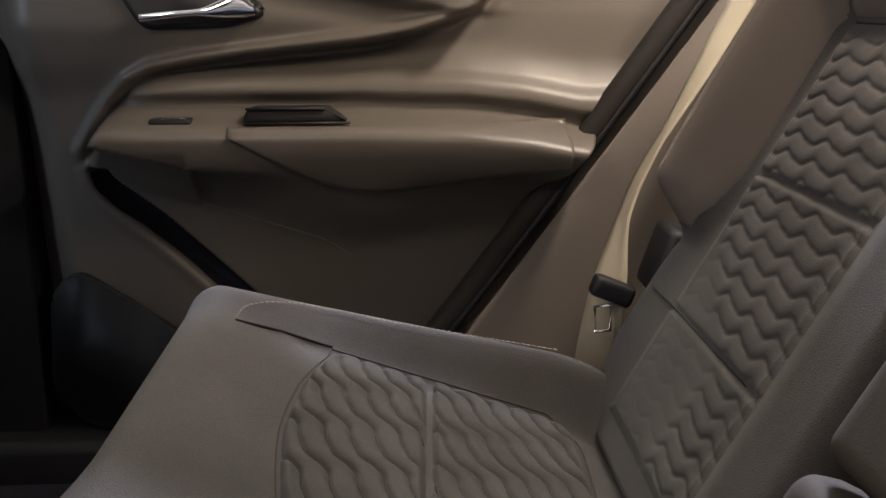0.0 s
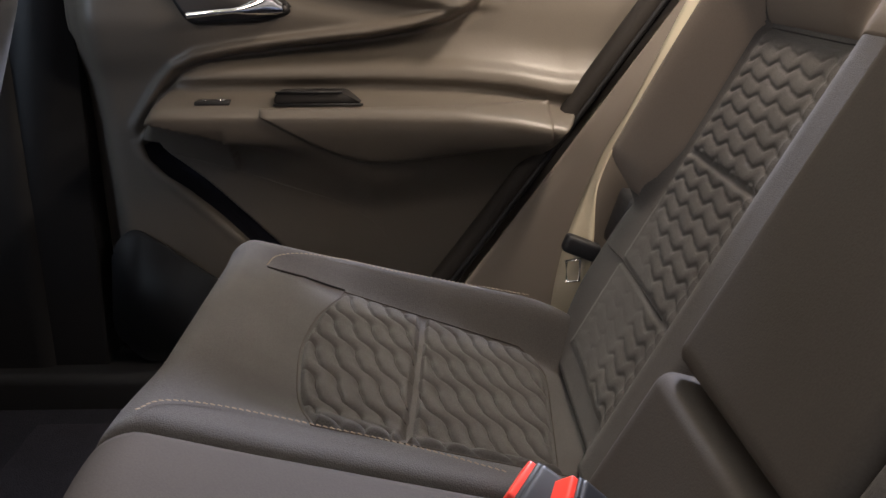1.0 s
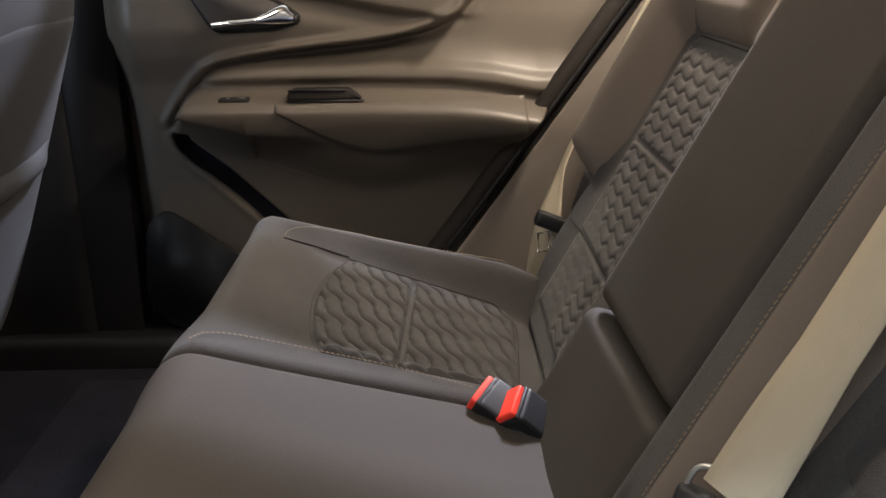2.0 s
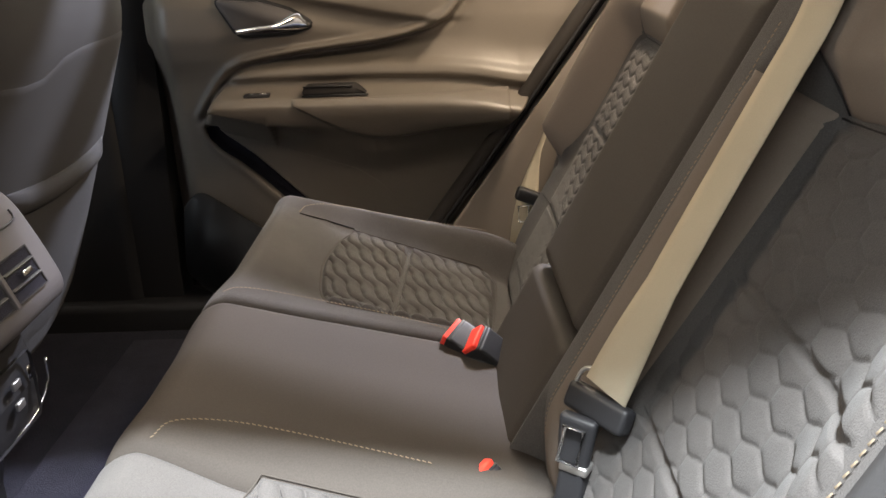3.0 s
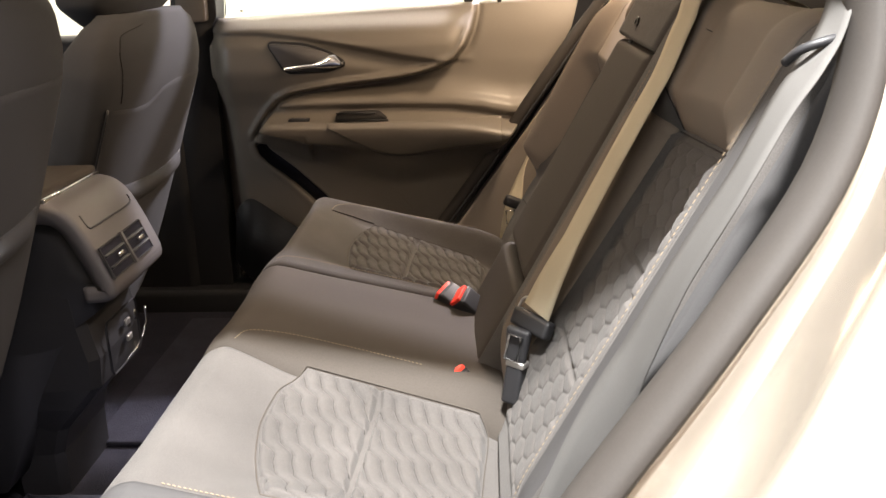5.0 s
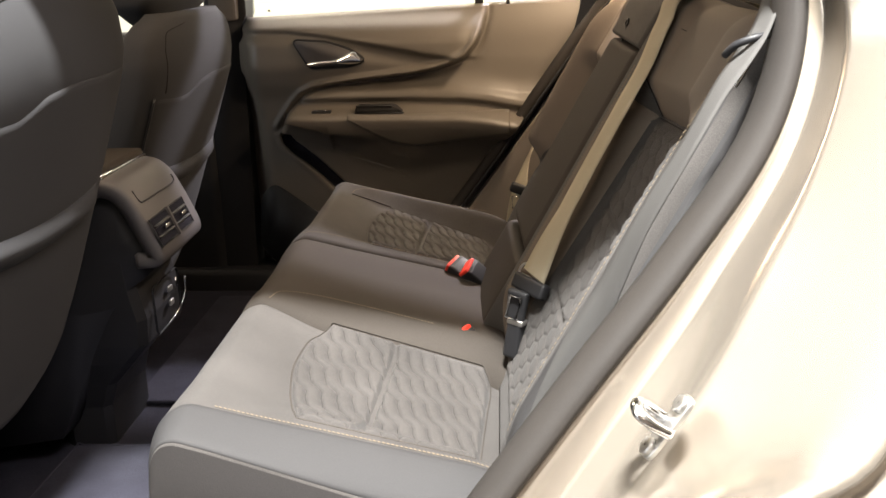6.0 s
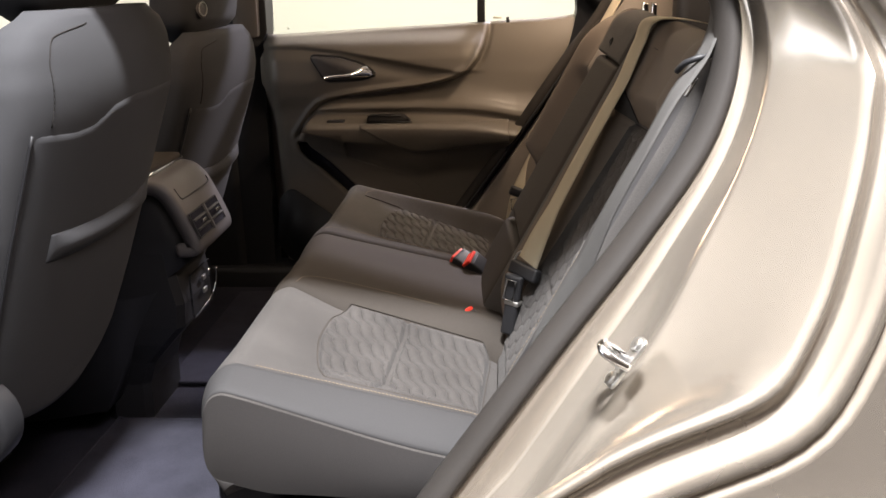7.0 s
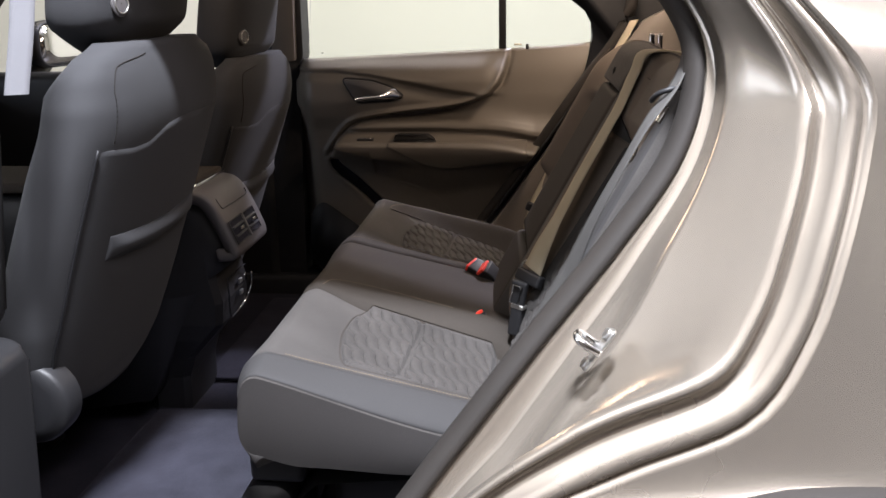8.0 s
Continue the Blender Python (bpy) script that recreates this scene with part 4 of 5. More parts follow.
# Dark panel added over the cloth flank, standing in for the pillar trim.
part("flank_trim_panel", grid([[back_point(s, near_outer(s) - 0.0085 + 0.004 * (k / 6) ** 2, back_h(s, near_outer(s) + 1e-4) - 0.026 - 0.085 * k / 6) for k in range(7)] for s in [-0.01 + 0.54 * i / 40 for i in range(41)]]), SIDE, back, "dark panel in place of the pillar trim beside the backrest")
part("side_bolster", grid([[bolster_fn(u / 70, v / 44) for v in range(45)] for u in range(71)]), BAND, back, "smooth grey leatherette bolster")


# smooth padded wing of the backrest beside the closed door
def wing_fn(u, v):
    s = 0.176 + 0.372 * u
    yo = far_outer(s)
    y0 = lerp([(0.176, 0.462), (0.20, 0.452), (0.24, 0.446), (0.38, 0.447), (0.55, 0.42)], s)
    y = y0 + (yo - 0.001 - y0) * v
    d = yo - y
    h = back_h(s, y) - (0.020 * (1 - math.sqrt(max(0, 1 - (1 - d / 0.020) ** 2))) if d < 0.020 else 0)
    h += 0.0026 * min(1.0, v * 10, (1 - v) * 12, u * 22)
    top = 0.56 - s
    if top < 0.045:
        h -= 0.045 * (1 - math.sqrt(max(0, 1 - (1 - top / 0.045) ** 2)))
    return back_point(s, y, h)


part("side_wing", shell(wing_fn, 70, 30, tuple(-BN * 0.004), False), LIT_WING, back, "smooth padded wing")
def head_fn(u, v):
    """The smooth panel above the quilting beside the open door."""
    y = -0.222 - 0.258 * v
    s0 = 0.404 - 0.065 * (y + 0.215) + 0.003
    w = s0 + (0.556 - s0) * u
    y += 0.075 * sm(0.0, 0.6, u) * (1 - v)
    top = 0.56 - w
    h = back_h(w, y) - (0.045 * (1 - math.sqrt(max(0, 1 - (1 - top / 0.045) ** 2))) if top < 0.045 else 0)
    return back_point(w, y, h + 0.0018 * min(1.0, u * 16, v * 16, (1 - v) * 16))


part("head_panel", shell(head_fn, 50, 60, tuple(-BN * 0.004), False), LIT_WING, back, "smooth brown-grey upper panel")


def strip_fn(u, v):
    """The smooth strip between the quilting and the armrest's stitched edge."""
    w = 0.03 + 0.376 * u
    y0 = soft([(0, -0.186), (0.14, -0.201), (0.30, -0.208), (0.41, -0.212)], w)
    y = y0 + (-0.1475 - y0) * v
    return back_point(w, y, back_h(w, y) + 0.0016 * min(1.0, u * 20, (1 - u) * 20, v * 12, (1 - v) * 12))


part("smooth_strip", shell(strip_fn, 60, 24, tuple(-BN * 0.004), False), LIT_WING, back, "smooth brown-grey strip under the belt")


def far_head_fn(u, v):
    """The smooth panel above the quilting beside the closed door."""
    y = 0.153 + 0.291 * v
    w = 0.3835 + 0.1725 * u
    top = 0.56 - w
    h = back_h(w, y) - (0.045 * (1 - math.sqrt(max(0, 1 - (1 - top / 0.045) ** 2))) if top < 0.045 else 0)
    return back_point(w, y, h + 0.0018 * min(1.0, u * 16, v * 16, (1 - v) * 16))


part("head_panel", shell(far_head_fn, 50, 60, tuple(-BN * 0.004), False), LIT_WING, back, "smooth brown-grey upper panel")
for run, mm in (([(0.113, 0.47 - 0.02 * k) for k in range(11)], SEAM_AND_SHADE), ([(0.381, 0.44 - 0.02 * k) for k in range(10)], SEAM_AND_SHADE),
                ([(0.404 - 0.065 * (y + 0.215), y) for y in [-0.215 - 0.024 * k for k in range(12)]], SEAM_AND_SHADE),
                ([(0.4075 + 0.1485 * t, -0.2212 + 0.075 * sm(0.0, 0.6, t)) for t in [k / 18 for k in range(13)]], SEAM_AND_SHADE),
                ([(0.508, -0.19 - 0.02 * k) for k in range(14)], SEAM_AND_SHADE)):
    part("panel_seam", tube([back_point(w, y, back_h(w, y) + 0.0008) for w, y in run], 0.0007, 6), mm, back)
# stitched edges of the backrest
seam_part([back_point(w, -0.146, back_h(w, -0.146) + 0.0012) for w in [0.06 + 0.385 * k / 30 for k in range(31)]], parent=back, normal=tuple(BN))
seam_part([back_point(w, -0.484, back_h(w, -0.484) + 0.0040) for w in [0.06 + 0.44 * k / 30 for k in range(31)]], parent=back, normal=tuple(BN), pitch=0.0062)
seam_part([back_point(w, 0.481, back_h(w, 0.481) + 0.0030) for w in [0.20 + 0.31 * k / 30 for k in range(31)]], parent=back, normal=tuple(BN))
# Black block put in place of the shade in the gap below the wing.
part("gap_shade_block", obox((0.184, 0.566, 0.822), (0.3, 0, 0.95), (0.95, 0, -0.3), (0.034, 0.014, 0.03), 0.008), BLACK, back, "black block standing in for the shaded gap below the wing")

# ---- belts and buckles ----
def strap(pts, half, n=90):
    line = curve(pts, n)
    hs = []
    for i in range(n + 1):
        t = i / n * (len(half) - 1)
        k = min(int(t), len(half) - 2)
        hs.append(Vector(half[k]).lerp(Vector(half[k + 1]), t - k).normalized() * 0.0200)
    return line, hs


def belt(label, pts, half, web=None):
    ob = thing("seat_belt", pts[-1], label, "seat belt", "rear seat belts")
    line, hs = strap(pts, half)
    part("webbing", ribbon(line, hs, 0.0010), web or WEB, ob, "woven webbing")
    return ob


centre_belt = belt("beige-grey centre seat belt buckled at its anchor", [(0.455, -0.150, 1.150), (0.416, -0.157, 1.204)] + [tuple(back_point(w, y, h)) for w, y, h in ((0.545, -0.172, 0.050), (0.505, -0.186, 0.056), (0.45, -0.194, 0.051), (0.40, -0.199, 0.051), (0.30, -0.206, 0.050), (0.20, -0.209, 0.046), (0.145, -0.206, 0.040))],
                   [(-0.10, 0.9, 0.0), (-0.15, 0.9, 0.05), (-0.25, 0.90, 0.05), (-0.25, 0.93, 0.0), (-0.25, 0.93, 0.0), (-0.28, 0.92, 0.03), (-0.58, 0.62, 0.30)])
# latch plates and anchor of the centre belt
BW, BU = Vector((0.63, -0.75, -0.09)), Vector((0.48, 0.03, 0.88))
cov = part("latch_cover", obox((0.128, -0.205, 0.852), BW, BU, (0.030, 0.011, 0.008), 0.005, 3), BLACK, centre_belt, "black latch cover")
part("cover_bar", tube(curve([Vector((0.128, -0.205, 0.852)) + BW * a + BU * b + Vector((-0.5, -0.6, 0.3)) * h for a, b, h in ((-0.028, 0.004, 0.004), (-0.029, 0.022, 0.004), (-0.018, 0.027, 0.004), (-0.012, 0.020, 0.004))], 14), 0.0018, 6), GREY_SCREW, cov)
BU, BW = Vector((0.12, 0.0, 0.99)), Vector((0.86, -0.50, -0.10))
tong = part("latch_tongue", obox((0.110, -0.210, 0.824), BU, BW, (0.024, 0.016, 0.006), 0.005, 3, taper=0.8), BLACK, centre_belt, "black tongue housing")
TC, TN = Vector((0.107, -0.214, 0.826)), BU.cross(BW).normalized()
if TN.y > 0:
    TN = -TN
tl = [TC + BW.normalized() * a + BU.normalized() * b + TN * 0.0045 for a, b in ((-0.009, -0.016), (0.007, -0.016), (0.009, 0.016), (-0.007, 0.016))]
part("latch_plate", tube(tl, 0.0024, 8, closed=True), CHROME, tong, "bright latch frame")
part("anchor_buckle", obox((0.107, -0.208, 0.779), BU, BW, (0.029, 0.0110, 0.009), 0.005, 3, taper=1.08), BLACK, centre_belt, "black anchor buckle")
part("buckle_mouth", obox((0.110, -0.210, 0.803), BW, BU, (0.012, 0.004, 0.008), 0.002), GREY_SCREW, centre_belt)

far_belt = belt("beige far seat belt hanging beside the backrest", [(0.372, 0.66, 1.245), (0.300, 0.668, 1.110), (0.238, 0.655, 1.000), (0.164, 0.625, 0.880), (0.134, 0.580, 0.800), (0.122, 0.573, 0.740), (0.118, 0.580, 0.690)],
                [(0.40, -0.85, 0.1), (0.45, -0.85, 0.1), (0.45, -0.85, 0.1), (0.20, -0.95, 0.0), (-0.14, -0.97, 0.0), (0.0, -0.95, -0.1), (0.6, -0.5, -0.2), (0.9, -0.2, 0.0)])
part("latch_cover", obox((0.131, 0.563, 0.791), (0.93, 0, -0.37), (0.37, 0, 0.93), (0.022, 0.011, 0.009), 0.006, 3), BLACK, far_belt, "black latch cover")
part("latch_plate", tube([Vector(p) for p in ((0.1135, 0.560, 0.775), (0.1300, 0.560, 0.777), (0.1295, 0.557, 0.751), (0.1145, 0.557, 0.750))], 0.0022, 8, closed=True), CHROME, far_belt, "bright latch plate")
NEAR_BELT = [(0.318, -0.545, 1.320), (0.311, -0.566, 1.248), (0.299, -0.588, 1.216), (0.282, -0.606, 1.194), (0.262, -0.616, 1.168), (0.236, -0.622, 1.120), (0.204, -0.608, 1.050), (0.168, -0.588, 0.950), (0.133, -0.574, 0.850), (0.108, -0.574, 0.770)]
near_belt = belt("grey seat belt hanging beside the bolster from its guide", NEAR_BELT,
                 [(0.10, -0.95, -0.05), (0.05, -0.95, -0.10), (0.0, -0.95, -0.15), (-0.05, -0.95, -0.18), (0.0, -0.95, -0.25), (0.20, -0.90, -0.36), (0.70, -0.52, -0.47), (0.88, 0.0, -0.42), (0.92, 0.10, -0.38)], GREY_WEB)
part("belt_guide", tube(curve([(0.270, -0.590, 1.192), (0.276, -0.600, 1.201), (0.288, -0.604, 1.206), (0.300, -0.600, 1.208)], 12), 0.0032, 10), BLACK, near_belt, "black belt guide")
part("latch_plate", obox((0.284, -0.588, 1.176), (0.5, 0.1, 0.85), (0.6, -0.7, 0), (0.011, 0.004, 0.0015), 0.001), CHROME, near_belt, "bright latch plate")


def buckle(at, axis, wide, thick, lab):
    """A buckle whose red button faces along axis."""
    ob = thing("belt_buckle", at, lab, "seat belt buckle", "rear belt buckles")
    ax = Vector(axis).normalized()
    c = Vector(at)
    body = part("body", obox(c - ax * 0.036, ax, wide, (0.034, 0.0175, thick + 0.0045), 0.004, 3), BLACK, ob, "black buckle body")
    part("button_rim", obox(c - ax * 0.004, ax, wide, (0.0045, 0.0170, thick + 0.0028), 0.002, 2), BLACK, body)
    part("release_button", obox(c + ax * 0.001, ax, wide, (0.0045, 0.0158, thick + 0.001), 0.0025, 3), RED, ob, "red release button")
    return ob


buckle((0.034, 0.046, 0.790), (-0.72, -0.05, 0.70), (0.45, 0.85, 0.25), 0.0095, "black buckle with red button beside the far cushion")
buckle((0.010, 0.064, 0.791), (-0.80, 0.35, 0.50), (0.45, 0.80, 0.35), 0.0075, "black buckle with red button tucked by the centre seat")
buckle((0.034, -0.168, 0.768), (-0.45, 0.10, 0.88), (0.52, 0.72, 0.35), 0.0042, "black buckle with red button half sunk between cushions")

# ---- striker on the jamb ----
striker = thing("door_striker", (0.205, -0.77, 0.955), "bright steel door striker bolted to the jamb", "door striker")
pl = rounded([(-0.034, -0.011), (0.034, -0.011), (0.034, 0.011), (-0.034, 0.011)], 0.009)
sb = plate(pl, -0.002, 0.002, 0.0008)
ST, SN = Vector((0.58, 0.12, 0.80)).normalized(), Vector((-0.80, -0.10, 0.58)).normalized()
SB = SN.cross(ST)
STR_M = Matrix.Translation((0.206, -0.765, 0.953)) @ Matrix.Scale(0.80, 4) @ Matrix((ST, -SN, SB)).transposed().to_4x4()
for v in sb.verts:
    v.co = STR_M @ v.co
part("base_plate", sb, GREY_SCREW, striker)
lp_line = curve([STR_M @ Vector(p) for p in ((-0.002, 0.0, -0.011), (-0.003, -0.022, -0.011), (-0.002, -0.033, -0.007), (0.001, -0.036, 0.0), (0.003, -0.033, 0.007), (0.004, -0.022, 0.011), (0.003, 0.0, 0.011))], 30)
part("loop_bar", tube(lp_line, 0.0045, 10), CHROME, striker, "bright steel loop")
for sx in (-0.024, 0.024):
    part("bolt", disc(STR_M @ Vector((sx, -0.002, 0)), STR_M.to_3x3() @ Vector((0, -1, 0)), 0.0075, 0.004, 6), GREY_SCREW, striker)

# ---- centre console ----
con = thing("centre_console", (-0.6, 0.0, 0.5), "dark plastic centre console with rear air vents", "console")


def con_rows(profile):
    rows = []
    for x, zt, zb, w in profile:
        c = 0.0
        r = min(0.022, (zt - zb) * 0.3)
        ring = []
        for sy, sz in ((-1, 0), (-1, 0.5), (-1, 0.85), (-0.94, 0.97), (-0.8, 1.0), (0, 1.01), (0.8, 1.0), (0.94, 0.97), (1, 0.85), (1, 0.5), (1, 0), (0, 0)):
            ring.append(Vector((x, c + sy * w * 0.92, zb + (zt - zb) * sz)))
        rows.append(ring)
    return rows


CON = [(-1.45, 0.90, 0.50, 0.112), (-0.95, 0.962, 0.50, 0.108), (-0.62, 0.966, 0.55, 0.102), (-0.56, 0.966, 0.68, 0.098), (-0.515, 0.964, 0.76, 0.096), (-0.485, 0.955, 0.80, 0.095), (-0.455, 0.90, 0.82, 0.093), (-0.444, 0.86, 0.83, 0.09)]
bm = grid(con_rows(CON), True)
bmesh.ops.holes_fill(bm, edges=[e for e in bm.edges if e.is_boundary], sides=20)
part("console_body", bm, BLACK, con, "black console body")
END = curve([(-0.508, 0, 0.976), (-0.492, 0, 0.976), (-0.472, 0, 0.970), (-0.453, 0, 0.952), (-0.437, 0, 0.922), (-0.424, 0, 0.893), (-0.414, 0, 0.866), (-0.416, 0, 0.850), (-0.430, 0, 0.842), (-0.455, 0, 0.840)], 40)
end_rows = []
for i, p in enumerate(END):
    d = (END[min(i + 1, 40)] - END[max(i - 1, 0)]).normalized()
    n = Vector((-d.z, 0, d.x))
    far = 0.091 - 0.006 * i / 40
    end_rows.append([p - n * k + Vector((0, y, 0)) for y, k in ((-0.100, 0.024), (-0.100, 0.008), (-0.0975, 0.0025), (-0.092, 0.0), (-0.03, -0.0012), (far - 0.008, 0.0), (far - 0.002, 0.0025), (far, 0.008), (far, 0.024), (0.0, 0.024))])
bm = grid(end_rows, True)
bmesh.ops.holes_fill(bm, edges=[e for e in bm.edges if e.is_boundary], sides=20)
part("console_end", bm, CONSOLE, con, "taupe plastic console end")
part("lid", block(-0.98, -0.500, -0.098, 0.09, 0.970, 0.990, 0.008, 3), LEATHER, con, "smooth dark console lid")
part("lid_trim", block(-0.501, -0.493, -0.090, 0.082, 0.974, 0.983, 0.002), CHROME, con, "thin bright lid edge")
part("pull_line", tube(curve([(-0.456, -0.078, 0.957), (-0.447, -0.080, 0.943), (-0.4445, -0.070, 0.939), (-0.4435, 0.0, 0.9385), (-0.4445, 0.060, 0.939), (-0.450, 0.066, 0.949)], 30), 0.0014, 6), BLACK, con, "dark joint line")
# air vents, two openings with slats
VU = Vector((-0.0115, 0, 0.029)).normalized()
VN = Vector((VU.z, 0, -VU.x))
VC = Vector((-0.4225, -0.026, 0.8955))
for vy in (-0.0365, 0.0365):
    def vp(a, b, h):
        return VC + VU * b + VN * h + Vector((0, vy + a, 0))
    ring = ((-0.0335, -0.0225), (0.0335, -0.0225), (0.0335, 0.0225), (-0.0335, 0.0225))
    v = part("air_vent", grid([[vp(a * f, b * f, h) for a, b in ring] for f, h in ((1.03, 0.0012), (1.0, 0.0030), (0.95, 0.0028), (0.93, 0.0016))], True), BLACK, con, "black air vent", smooth=False)
    bmb = bmesh.new()
    bmb.faces.new([bmb.verts.new(vp(a * 0.97, b * 0.97, 0.0015)) for a, b in ring])
    part("vent_back", bmb, CARPET, v, smooth=False)
    for b in (-0.009, 0.008):
        part("slat", grid([[vp(a, b + 0.0028, 0.0018), vp(a, b + 0.0012, 0.0052), vp(a, b - 0.0004, 0.0052), vp(a, b - 0.0022, 0.0018)] for a in (-0.030, -0.01, 0.01, 0.030)]), BLACK, v)
        part("slat_edge", tube([vp(-0.029, b + 0.0006, 0.0053), vp(0.029, b + 0.0006, 0.0053)], 0.0005, 5), CONSOLE, v, "thin pale slat edge")
    part("vent_tab", obox(vp(0.002, 0.001, 0.0072), (0, 1, 0), VU, (0.009, 0.0028, 0.003), 0.0012), CHROME, v, "bright vent tab")
part("vent_bar", obox(VC + VN * 0.003, VU, (0, 1, 0), (0.024, 0.0030, 0.003), 0.001), CONSOLE, con, "taupe bar between the vents")
# lower column with the sockets, and the foot
COLUMN = [(-0.474, 0.845, -0.088, 0.086), (-0.470, 0.80, -0.088, 0.086), (-0.462, 0.75, -0.085, 0.086), (-0.468, 0.705, -0.080, 0.086), (-0.500, 0.67, -0.070, 0.092), (-0.545, 0.62, -0.045, 0.120), (-0.568, 0.57, -0.025, 0.145), (-0.575, 0.49, -0.014, 0.155)]
col_rows = []
for x, z, y0, y1 in COLUMN:
    bx = -0.66 + 0.02 * (z - 0.5)
    col_rows.append([Vector((x, y0 + 0.012, z)), Vector((x, y1 - 0.012, z)), Vector((x - 0.012, y1, z)), Vector((bx - 0.06, y1, z)), Vector((bx - 0.06, y0 + 0.05, z)), Vector((bx + 0.022, y0 - 0.008, z)), Vector((x - 0.012, y0, z))])
part("rear_column", grid(col_rows, True), BLACK, con, "black lower console end", smooth=False)
sk = part("socket_panel", grid([[Vector((-0.460 + 0.004 * h, 0.005 + a, 0.752 + b)) for a, b in [(sx * 0.055, sz * 0.04) for sx, sz in ((-0.9, -1), (0.9, -1), (1, -0.8), (1, 0.8), (0.9, 1), (-0.9, 1), (-1, 0.8), (-1, -0.8))]] for h in (0, 1)], True), BLACK, con, "black socket panel")
for dy, dz in ((0.018, 0.016), (0.018, -0.008)):
    part("usb_socket", block(-0.4585, -0.4545, dy - 0.008, dy + 0.008, 0.752 + dz - 0.0045, 0.752 + dz + 0.0045, 0.001), GREY_SCREW, sk, "small metal socket")
part("socket_mark", block(-0.4565, -0.4552, 0.044, 0.052, 0.760, 0.776), CHROME, sk, "bright socket mark")
part("trim_line", tube(curve([(-0.456, 0.088, 0.765), (-0.458, 0.086, 0.735), (-0.466, 0.060, 0.708), (-0.470, 0.0, 0.700)], 20), 0.0022, 6), CHROME, con, "thin bright trim line")

# ---- floor coverings ----
fm = thing("floor_mat", (-0.5, -0.4, 0.495), "dark blue-grey carpet floor mat in the rear footwell", "floor mat", "floor mats")
part("mat", block(-0.634, -0.22, -0.70, -0.03, 0.494, 0.502, 0.003), MAT_CARPET, fm, "dark carpet mat")
part("binding", tube(curve([(-0.25, -0.03, 0.501), (-0.61, -0.03, 0.501), (-0.634, -0.05, 0.501), (-0.634, -0.69, 0.501)], 60), 0.0020, 6), MAT_CARPET, fm, "grey mat binding")
fm2 = thing("floor_mat", (-0.5, 0.4, 0.495), "dark blue-grey carpet floor mat in the rear footwell", "floor mat", "floor mats")
part("mat", block(-0.600, -0.22, 0.13, 0.68, 0.494, 0.502, 0.003), MAT_CARPET, fm2, "dark carpet mat")

# ---- front seats ----
seat = thing("bucket_seat", (-0.55, -0.37, 0.5), "dark grey cloth front seat with map pocket and headrest", "car seat", "front seats")


def fs_x(z):
    return -0.455 + 0.36 * (z - 0.984) - 2.6 * max(0.0, z - 1.13) ** 2


def fs_half(z):
    return lerp([(0.715, 0.10), (0.728, 0.16), (0.745, 0.192), (0.775, 0.212), (0.82, 0.224), (0.87, 0.231), (1.0, 0.236), (1.10, 0.235), (1.18, 0.230), (1.22, 0.216), (1.245, 0.192), (1.258, 0.15)], z)


FS_Y = -0.345
rows = []
for k in range(61):
    z = 0.715 + (1.262 - 0.715) * k / 60
    w = fs_half(z)
    x = fs_x(z)
    dep = lerp([(0.62, 0.09), (0.8, 0.13), (1.1, 0.12), (1.2, 0.11), (1.262, 0.05)], z)
    ring = []
    for q in range(48):
        a = 2 * math.pi * q / 48
        ca, sa = math.cos(a), math.sin(a)
        px = math.copysign(abs(ca) ** 0.55, ca)
        py = math.copysign(abs(sa) ** 0.55, sa)
        ring.append(Vector((x - dep * 0.5 + px * dep * 0.5 + 0.012 * (1 - (py) ** 2) * (1 if px > 0 else 0) - 0.01, FS_Y + py * w, z)))
    rows.append(ring)
bm = grid(rows, True)
bmesh.ops.holes_fill(bm, edges=[e for e in bm.edges if e.is_boundary], sides=60)
part("backrest", bm, FRONT_CLOTH, seat, "dark grey cloth backrest")


def fs_back(y, z, lift):
    w = fs_half(z)
    py = max(-0.999, min(0.999, (y - FS_Y) / w))
    sa = math.copysign(abs(py) ** (1 / 0.55), py)
    px = abs(math.sqrt(max(0.0, 1 - sa * sa))) ** 0.55
    dep = lerp([(0.62, 0.09), (0.8, 0.13), (1.1, 0.12), (1.2, 0.11), (1.262, 0.05)], z)
    return Vector((fs_x(z) - dep * 0.5 + px * dep * 0.5 + 0.012 * (1 - py * py) - 0.01 + lift, y, z))


def shell_fn(u, v):
    """The lower back panel below the yoke seam."""
    y = FS_Y + (-0.214 + 0.425 * v)
    zt = lerp([(-0.215, 1.133), (-0.14, 1.126), (-0.10, 1.128), (-0.05, 1.146), (0.00, 1.152), (0.21, 1.152)], y - FS_Y)
    z = 0.735 + (zt - 0.735) * u
    y = FS_Y + max(-fs_half(z) * 0.90, min(fs_half(z) * 0.90, y - FS_Y))
    e = min(u * 14, (1 - u) * 60, v * 20, (1 - v) * 20, 1)
    return fs_back(y, z, -0.003 + 0.0045 * math.sqrt(e))


part("back_panel", shell(shell_fn, 60, 48, (-0.012, 0, 0), False), FRONT_CLOTH, seat, "dark back panel")


def pocket_fn(u, v):
    """The elastic lip of the map pocket."""
    y = FS_Y + (-0.150 + 0.315 * v)
    z = 0.962 + 0.036 * u - 0.010 * math.sin(math.pi * v)
    e = math.sin(math.pi * u) * min(1, v * 9, (1 - v) * 9)
    return fs_back(y, z, 0.0025 + 0.011 * max(0, e) ** 0.8)


part("map_pocket", shell(pocket_fn, 14, 40, (-0.006, 0, 0)), FRONT_CLOTH, seat, "dark cloth map pocket lip")
